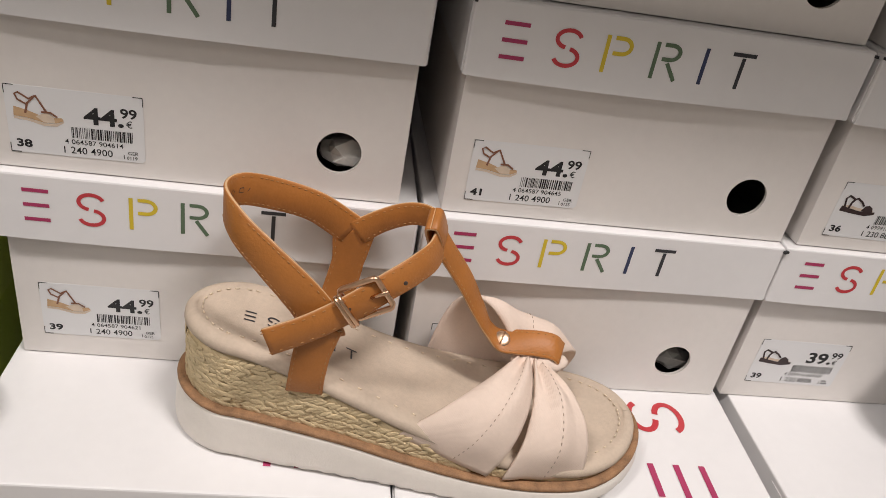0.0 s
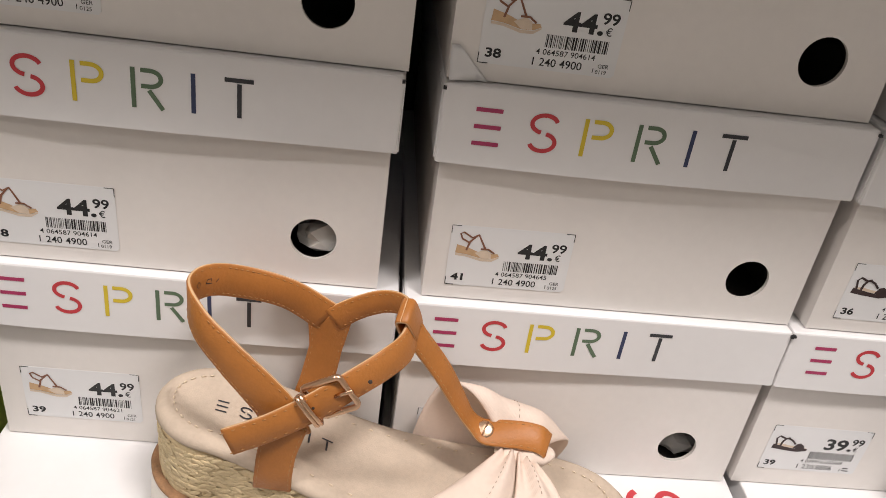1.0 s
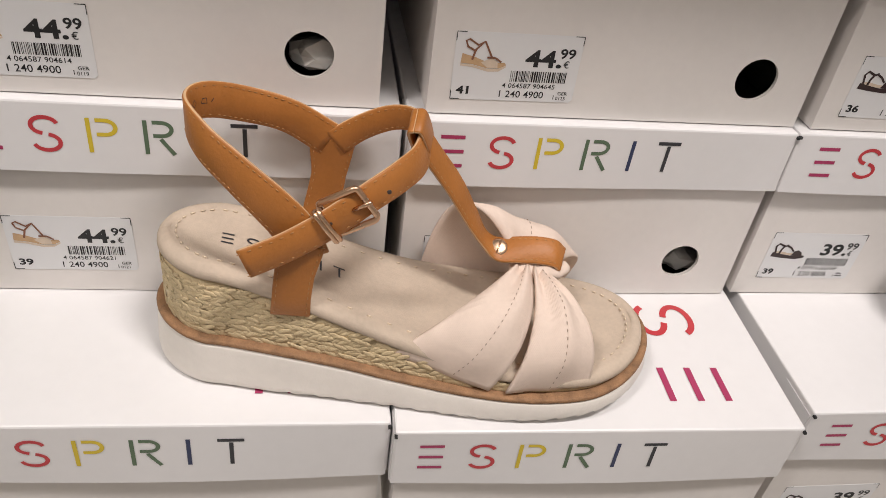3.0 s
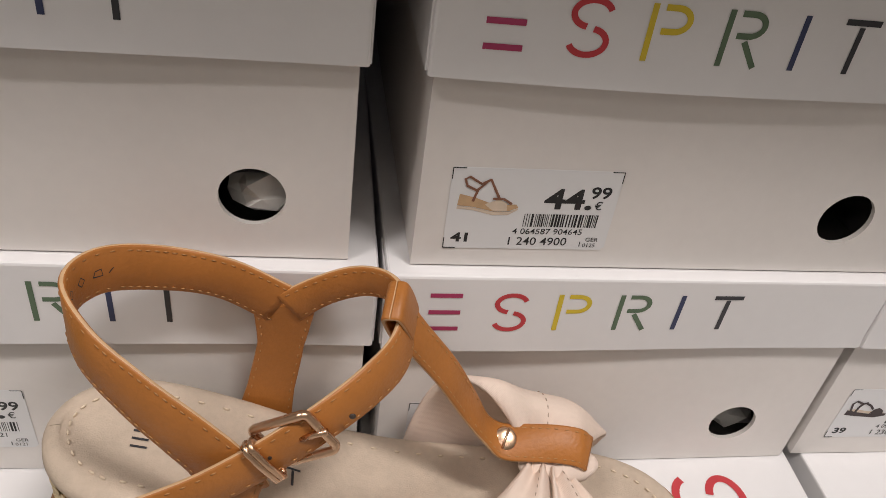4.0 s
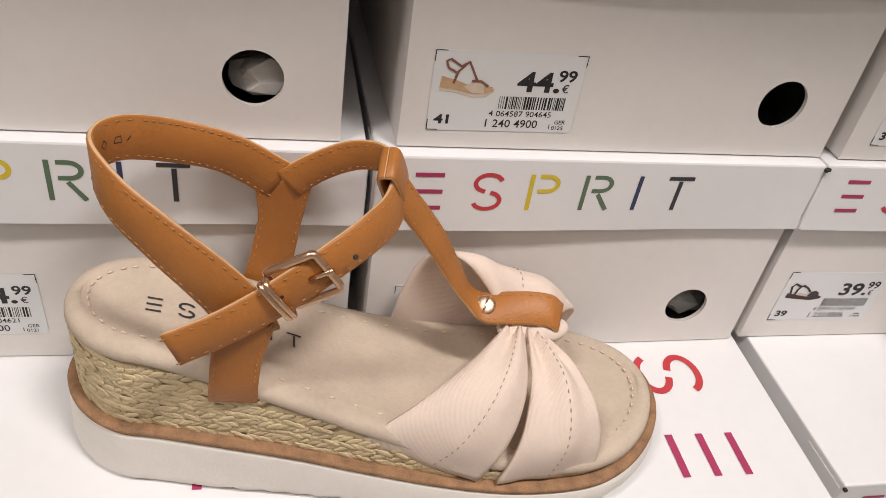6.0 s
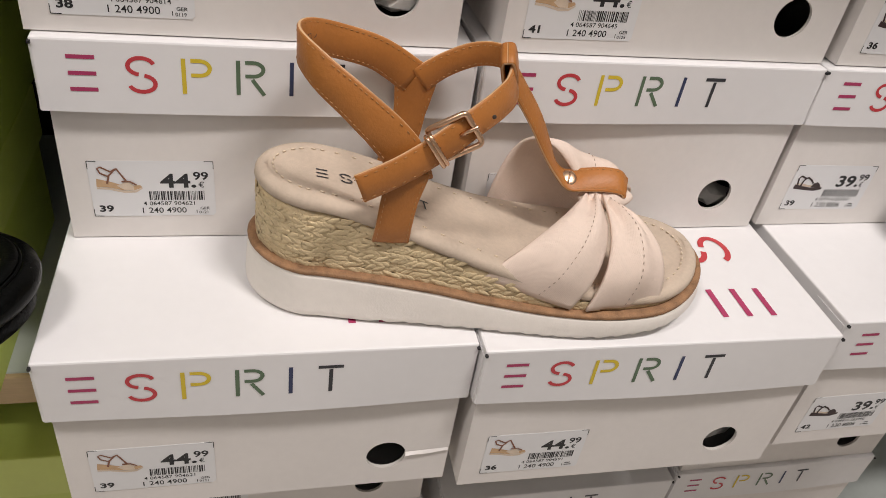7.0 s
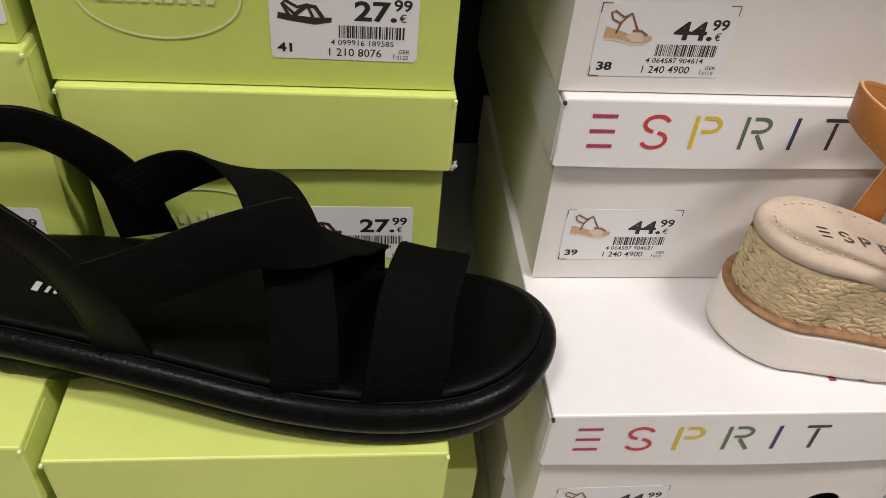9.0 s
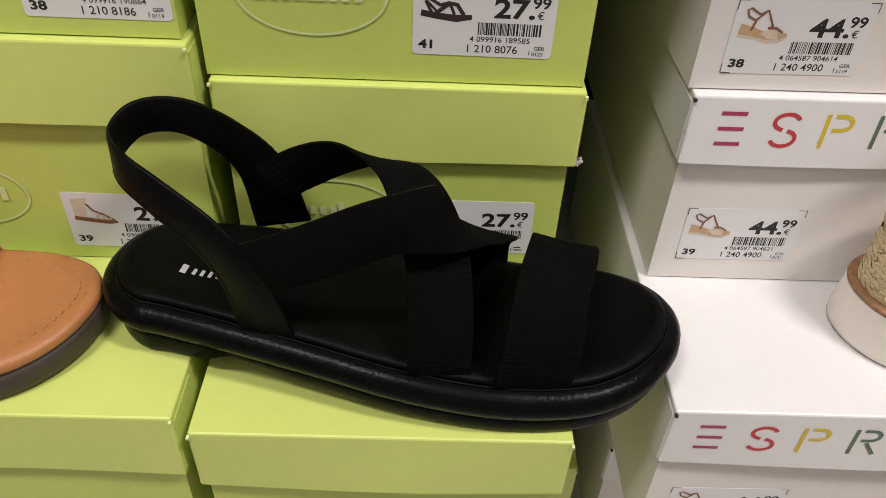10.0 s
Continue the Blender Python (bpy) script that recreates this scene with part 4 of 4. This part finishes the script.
tee = strap("instep_strap", wedge, TAN,
            rel([(0.2145, 0.3515, 0.8835), (0.2195, 0.3515, 0.8765), (0.233, 0.3520, 0.858), (0.2440, 0.3525, 0.8395), (0.2525, 0.3525, 0.826), (0.261, 0.3510, 0.8200), (0.2715, 0.3490, 0.8215), (0.2820, 0.3475, 0.8225), (0.2905, 0.3465, 0.8215), (0.2955, 0.3465, 0.8175)]),
            [(0.5, 0.8, 0.3), (0.55, 0.74, 0.38), (0.55, 0.74, 0.38), (0.4, 0.82, 0.28), (0.15, 0.95, 0.2), (0.12, 0.92, 0.36), (0.1, 0.85, 0.5), (0.05, 0.8, 0.58), (0.05, 0.8, 0.6), (0.05, 0.8, 0.6)],
            [0.0135, 0.0125, 0.0122, 0.0122, 0.0128, 0.0150, 0.0150, 0.015, 0.015, 0.015], stitch=M["tan_thread"], stitch_side=1, label="tan leather strap to the toe knot")
bm = bmesh.new()
lc = Vector((0.2128, 0.3520, 0.8865 - TOP))
lt = Vector((0.2, 0.93, 0.33)).normalized()
lu = Vector((-0.2, 0.2, 1.0))
lu = (lu - lu.dot(lt) * lt).normalized()
lo = lt.cross(lu)
lo = lo if lo.x > 0 else -lo
ring = [tuple(lc + lu * a + lo * b) for a, b in ((0.0090, 0.0), (0.0078, 0.0028), (0.0, 0.0036), (-0.0072, 0.0032), (-0.0092, 0.0), (-0.0076, -0.0026), (0.0, -0.0030), (0.0078, -0.0026), (0.0090, 0.0))]
ribbon(bm, ring, [tuple(lt)] * 9, [0.0150, 0.0150, 0.0140, 0.0125, 0.0125, 0.0130, 0.0140, 0.0150, 0.0150], 0.0020, 48)
bmesh.ops.recalc_face_normals(bm, faces=bm.faces)
part("loop", bm, TAN, tee, "folded leather loop", True)


def tube(pts, r, closed=False, seg=8, n=None):
    """A round bar through 3D points."""
    bm = bmesh.new()
    pts = [Vector(p) for p in pts]
    m = len(pts)
    rings = []
    for i, p in enumerate(pts):
        a, b = (pts[i - 1], pts[(i + 1) % m]) if closed else (pts[max(0, i - 1)], pts[min(m - 1, i + 1)])
        t = (b - a).normalized()
        x = t.orthogonal().normalized() if i == 0 else (x0 - x0.dot(t) * t).normalized()
        x0 = x
        y = t.cross(x)
        rings.append([bm.verts.new(p + (x * math.cos(2 * math.pi * j / seg) + y * math.sin(2 * math.pi * j / seg)) * r) for j in range(seg)])
    for i in range(m if closed else m - 1):
        a, b = rings[i], rings[(i + 1) % m]
        for j in range(seg):
            bm.faces.new((a[j], a[(j + 1) % seg], b[(j + 1) % seg], b[j]))
    if not closed:
        bm.faces.new(rings[0][::-1])
        bm.faces.new(rings[-1])
    bmesh.ops.recalc_face_normals(bm, faces=bm.faces)
    return bm


# buckle: a rounded frame, its prong and the keeper
ba = Vector((0.81, 0.12, 0.56)).normalized()     # along the strap
bu = Vector((-0.50, 0.05, 0.86))
bu = (bu - bu.dot(ba) * ba).normalized()                # across it
bo = ba.cross(bu).normalized()
if bo.y > 0:
    bo = -bo
buckle_at = Vector((0.1815, 0.3150, 0.8690 - TOP)) + bo * 0.0030
frame_pts = []
for cx, cy, a0 in ((0.0048, 0.0072, 0), (-0.0105, 0.0072, 90), (-0.0105, -0.0072, 180), (0.0048, -0.0072, 270)):
    for k in range(6):
        an = radians(a0 + 18 * k)
        along = cx + 0.0022 * math.cos(an)
        frame_pts.append(buckle_at + ba * along + bu * (cy + 0.0022 * math.sin(an)) + bo * min(0.0, 0.45 * along))
part("buckle", tube(frame_pts, 0.00150, True), M["gold"], ankle, "rose gold buckle frame", True)
part("prong", tube([buckle_at - ba * 0.0005 - bo * 0.0012, buckle_at + ba * 0.0050 + bo * 0.0004, buckle_at + ba * 0.0088 + bo * 0.0016], 0.0011), M["gold"], ankle, "rose gold prong", True)
kp = Vector((0.1695, 0.3105, 0.8615 - TOP))
keeper = [kp + bu * a + bo * b for a, b in ((-0.0086, -0.0010), (-0.0090, 0.0010), (-0.0080, 0.0022), (0, 0.0026), (0.0080, 0.0022), (0.0090, 0.0010), (0.0086, -0.0010), (0, -0.0016))]
kt = tube(keeper, 0.0012, True)
part("keeper", kt, M["gold"], ankle, "rose gold keeper loop", True)
part("keeper", tube([p + ba * 0.0019 for p in keeper], 0.0012, True), M["gold"], ankle, "", True)

# rivet on the instep strap
bm = bmesh.new()
bmesh.ops.create_uvsphere(bm, u_segments=20, v_segments=10, radius=1)
bmesh.ops.scale(bm, vec=(0.0049, 0.0049, 0.0010), verts=bm.verts)
cuboid(bm, -0.0042, -0.0005, 0.0007, 0.0042, 0.0005, 0.00125)
ob = part("rivet", bm, M["gold"], tee, "rose gold slotted rivet", True)
ob.matrix_basis = Matrix.Translation((0.2610, 0.3510, 0.8215 - TOP)) @ (Euler((radians(32), radians(-4), 0)).to_matrix() @ Euler((0, 0, radians(65))).to_matrix()).to_4x4()

# the knotted canvas upper
K0, K1, K2 = (0.2705, 0.345, 0.8140), (0.2785, 0.3410, 0.8155), (0.2870, 0.3400, 0.8120)


def upper(name, e0, e1, k0, k1, c0, c1, pleats, amp, outward, phase=0.0, seam_at=None, label=""):
    e0, e1, k0, k1, c0, c1 = rel([e0, e1, k0, k1, c0, c1])
    bm = bmesh.new()
    rows = fan(bm, e0, e1, k0, k1, c0, c1, pleats, amp, phase=phase)
    pts, sgn = cloth(bm, rows, outward)
    ob = part(name, bm, M["canvas"], wedge, label, True)
    if seam_at is not None:
        line = pts[int(seam_at * (len(pts) - 1))]
        up = Vector(outward).normalized()
        fine = [Vector(p) for p in catmull([tuple(p) for p in line], 120)]
        lumps("stitching", dashes(fine, up, 0.0034, 0.0011, 0.0003, 0.0002), M["seam_thread"], ob, "", 5, 3)
    return ob


upper("knot_flap", (0.2040, 0.3055, 0.7870), (0.2535, 0.2928, 0.7735), K0, K1, (0.236, 0.3020, 0.822), (0.2735, 0.2880, 0.815), 3.4, 0.0021, (-0.2, -1, 0.8), 0.3, 0.60, "gathered pale pink-beige canvas flap")
upper("knot_flap", (0.2620, 0.2910, 0.7738), (0.3055, 0.2940, 0.7752), K1, K2, (0.2735, 0.2880, 0.815), (0.3115, 0.2990, 0.814), 4.0, 0.0022, (0.2, -1, 0.8), 1.2, 0.50, "gathered pale pink-beige canvas flap")
upper("knot_flap", (0.2240, 0.3800, 0.777), (0.3120, 0.3800, 0.775), (0.270, 0.353, 0.8140), (0.290, 0.348, 0.8110), (0.2340, 0.3790, 0.872), (0.3280, 0.3780, 0.812), 3.0, 0.0028, (0, 0.6, 1), 0.6, 0.5, "gathered pale pink-beige canvas flap on the inner side")
bm = bmesh.new()
bmesh.ops.create_uvsphere(bm, u_segments=20, v_segments=12, radius=1)
for v in bm.verts:
    v.co = Vector((v.co.x * 0.0170, v.co.y * 0.0085, v.co.z * 0.0050)) + Vector((0.2840, 0.3455, 0.8120 - TOP)) + Vector((0, 0, 0.0008 * math.sin(v.co.x * 9)))
part("knot", bm, M["canvas"], wedge, "pale canvas knot", True)

# ---- the black platform sandal, from one green box to the next ----
BLACK = sole_outline(capped([(-0.275, 0.3035, 0.3775), (-0.24, 0.2950, 0.3785), (-0.20, 0.2845, 0.376), (-0.16, 0.2735, 0.372), (-0.12, 0.2675, 0.368), (-0.088, 0.2675, 0.3635)], 0.0335, 0.0665, 0.3400, 0.3210), 96)


HEEL0 = 0.0092


def black_sandal(m, label):
    ob = thing("platform_sandal", m, label, "sandal", "sandals on display")
    lean = curve_of([(-0.33, HEEL0), (-0.262, HEEL0), (-0.249, HEEL0 + 0.0005), (-0.239, HEEL0 + 0.0065), (-0.20, 0.0085), (-0.11, 0.0006), (-0.07, 0.0008), (-0.02, 0.0050)])
    s2 = curve_of([(-0.33, 0.0425), (-0.26, 0.0385), (-0.19, 0.0335), (-0.11, 0.0280), (-0.07, 0.0284), (-0.02, 0.0320)])
    s1 = lambda x: s2(x) - 0.0165
    s3 = lambda x: s2(x) + 0.0043
    part("outsole", slab(BLACK, lean, s1, -0.0028, ROUND), M["black_foam"], ob, "matt black rubber outsole", True)
    part("rim", slab(BLACK, s1, s2, 0.0, BULGE), M["black_foam"], ob, "rounded glossy black foam rim", True)
    part("footbed", slab(BLACK, s2, s3, -0.0072, SOFT, dish=0.0022), M["black_sock"], ob, "black padded footbed", True)
    lp = loop_of(BLACK, -0.0125)
    seam = [Vector((p.x, p.y, s3(p.x) - 0.0006)) for p in lp]
    lumps("seam", dashes(seam, Z, 0.0036, 0.0013, 0.00035, 0.0), M["black_thread"], ob, "", 5, 3)
    lp = loop_of(BLACK, -0.0062)
    seam = [Vector((p.x, p.y, s2(p.x) + 0.0005)) for p in lp]
    part("piping", tube(seam, 0.0007, True, 6), M["black_leather"], ob, "thin black piping", True)
    bm = bmesh.new()
    for k, (x, hh) in enumerate(((0, 0.0072), (0.0068, 0.005), (0.0118, 0.005), (0.0168, 0.005), (0.0218, 0.005), (0.0268, 0.007), (0.0318, 0.005))):
        stroke(bm, [(x * 0.8, 0), (x * 0.8 + 0.0009, hh * 0.85)], 0.0018 if k else 0.0032)
    for v in bm.verts:
        v.co = Vector((-0.2690 + v.co.x, 0.3310 + v.co.y - 0.16 * v.co.x, 0))
        v.co.z = s3(v.co.x) - 0.0017
    part("insole_mark", bm, M["white_ink"], ob, "small pale printed bars")
    T0 = LEVEL[1]
    q = lambda pts: [(x, y, z - T0) for x, y, z in pts]
    LEA = [M["black_leather"], M["black_leather"]]
    ELA = [M["elastic"], M["black_leather"]]
    strap("heel_strap", ob, LEA, q([(-0.2205, 0.2980, 0.7840), (-0.2235, 0.2965, 0.8030), (-0.2295, 0.2965, 0.8260), (-0.2430, 0.3005, 0.8460), (-0.2610, 0.3070, 0.8590), (-0.2790, 0.3185, 0.8670), (-0.2860, 0.3335, 0.8685), (-0.2795, 0.3490, 0.8725), (-0.2640, 0.3600, 0.8680), (-0.2460, 0.3660, 0.8535), (-0.2320, 0.3700, 0.8320), (-0.2250, 0.3720, 0.7970)]),
          [(1, -0.2, 0.2), (1, -0.2, 0.3), (0.9, -0.2, 0.5), (0.7, -0.1, 0.75), (0.5, 0, 0.9), (0.2, 0, 1), (0, 0, 1), (0, 0, 1), (0.2, 0, 1), (0.6, 0, 0.8), (0.9, 0, 0.4), (1, 0, 0.1)],
          [0.027, 0.025, 0.0225, 0.0195, 0.018, 0.0175, 0.0175, 0.0175, 0.018, 0.02, 0.025, 0.03], 0.0024, M["black_thread"], -1, 90, "black leather slingback strap")
    strap("instep_strap", ob, ELA, q([(-0.2300, 0.3680, 0.8240), (-0.2110, 0.3645, 0.8380), (-0.1930, 0.3585, 0.8490), (-0.1760, 0.3495, 0.8555), (-0.1605, 0.3355, 0.8570), (-0.1510, 0.3185, 0.8510), (-0.1440, 0.3015, 0.8370), (-0.1415, 0.2865, 0.8150), (-0.1415, 0.2785, 0.7950), (-0.1415, 0.2785, 0.7820)]),
          [(-0.1, 0, 1), (-0.2, -0.1, 0.95), (-0.35, -0.3, 0.85), (-0.6, -0.5, 0.55), (-0.75, -0.6, 0.25), (-0.85, -0.45, 0.0), (-0.95, -0.2, -0.05), (-1, 0, 0), (-1, 0, 0), (-1, 0, 0)],
          [0.024, 0.025, 0.025, 0.026, 0.027, 0.028, 0.0285, 0.029, 0.029, 0.029], 0.0018, None, 1, 70, "black ribbed elastic crossover strap")
    strap("crossover_strap", ob, ELA, q([(-0.2215, 0.2940, 0.8335), (-0.2040, 0.2895, 0.8435), (-0.1860, 0.2890, 0.8525), (-0.1680, 0.2905, 0.8600), (-0.1520, 0.2955, 0.8610), (-0.1395, 0.3065, 0.8530), (-0.1275, 0.3235, 0.8350), (-0.1185, 0.3395, 0.8200), (-0.1195, 0.3560, 0.8000), (-0.1195, 0.3570, 0.7840)]),
          [(-0.35, 0, 1), (-0.35, 0, 1), (-0.35, 0, 1), (-0.35, 0, 1), (-0.4, 0.0, 0.9), (-0.55, -0.15, 0.75), (-0.75, -0.1, 0.5), (-0.9, 0, 0.2), (-1, 0, 0), (-1, 0, 0)],
          [0.028, 0.029, 0.029, 0.029, 0.029, 0.029, 0.029, 0.029, 0.029, 0.029], 0.0018, None, 1, 70, "black elastic crossover strap")
    strap("toe_strap", ob, ELA, q([(-0.0995, 0.2745, 0.7820), (-0.0980, 0.2740, 0.7960), (-0.0960, 0.2775, 0.8130), (-0.0935, 0.2895, 0.8275), (-0.0880, 0.3075, 0.8320), (-0.0830, 0.3265, 0.8255), (-0.0795, 0.3425, 0.8100), (-0.0780, 0.3505, 0.7960), (-0.0780, 0.3515, 0.7840)]),
          [(1, 0.05, 0), (1, 0.05, 0), (1, 0.05, -0.1), (1, 0.02, -0.3), (1, 0.02, -0.35), (1, 0.05, -0.3), (1, 0, -0.15), (1, 0, 0), (1, 0, 0)],
          [0.0355, 0.0355, 0.035, 0.034, 0.033, 0.032, 0.031, 0.03, 0.03], 0.002, M["black_thread"], 1, 60, "black ribbed elastic toe strap")
    return ob


black_sandal(pose(0.005, 0.0045, LEVEL[1]), "black platform sandal with crossed elastic straps on lime boxes")
# another, of which only the heel shows, on the third white stack
black_sandal(pose(0.8505, 0.022, LEVEL[1], 0, 3.2, 0), "black platform sandal on a white shoe box")


# ---- the cognac sandal beside the black one ----
cognac = thing("flat_sandal", pose(0.013, 0, SHELF + HH), "flat cognac leather sandal with a dark sole", "sandal", "sandals on display")
COG = sole_outline(capped([(-0.545, 0.301, 0.367), (-0.52, 0.295, 0.370), (-0.48, 0.289, 0.368), (-0.44, 0.281, 0.366), (-0.40, 0.2745, 0.365), (-0.37, 0.2745, 0.364)], 0.038, 0.0525, 0.333, 0.328), 90)
c0 = curve_of([(-0.59, 0.0006), (-0.40, 0.0006), (-0.34, 0.0012), (-0.31, 0.004)])
c1 = lambda x: c0(x) + 0.0135
c2 = lambda x: c0(x) + 0.0215
part("outsole", slab(COG, c0, c1, 0.0, ROUND), M["dark_sole"], cognac, "dark brown rubber sole", True)
part("footbed", slab(COG, c1, c2, -0.0008, SOFT, dish=0.001), M["tan_sock"], cognac, "cognac leather footbed with stitching", True)
lp = loop_of(COG, -0.0105)
lumps("seam", dashes([Vector((p.x, p.y, c2(p.x) - 0.0004)) for p in lp], Z, 0.0044, 0.0016, 0.00045, 0.0002), M["tan_thread"], cognac, "", 5, 3)
strap("toe_strap", cognac, [M["tan_sock"], M["tan_edge"]], [(-0.415, 0.281, 0.014), (-0.412, 0.281, 0.028), (-0.406, 0.297, 0.042), (-0.400, 0.320, 0.049), (-0.394, 0.344, 0.043), (-0.391, 0.360, 0.026), (-0.391, 0.361, 0.010)], [(1, 0.1, 0)] * 7, [0.022] * 7, 0.0022, M["tan_edge"], 1, 50)
strap("ankle_strap", cognac, [M["tan_sock"], M["tan_edge"]], [(-0.53, 0.300, 0.012), (-0.528, 0.299, 0.04), (-0.535, 0.302, 0.072), (-0.552, 0.318, 0.088), (-0.560, 0.335, 0.090), (-0.550, 0.353, 0.086), (-0.533, 0.364, 0.070), (-0.527, 0.366, 0.04), (-0.527, 0.364, 0.012)], [(1, 0, 0.1), (1, 0, 0.2), (0.7, 0, 0.7), (0.3, 0, 1), (0, 0, 1), (0.3, 0, 1), (0.7, 0, 0.7), (1, 0, 0.2), (1, 0, 0.1)], [0.018] * 9, 0.0022, None, 1, 60)
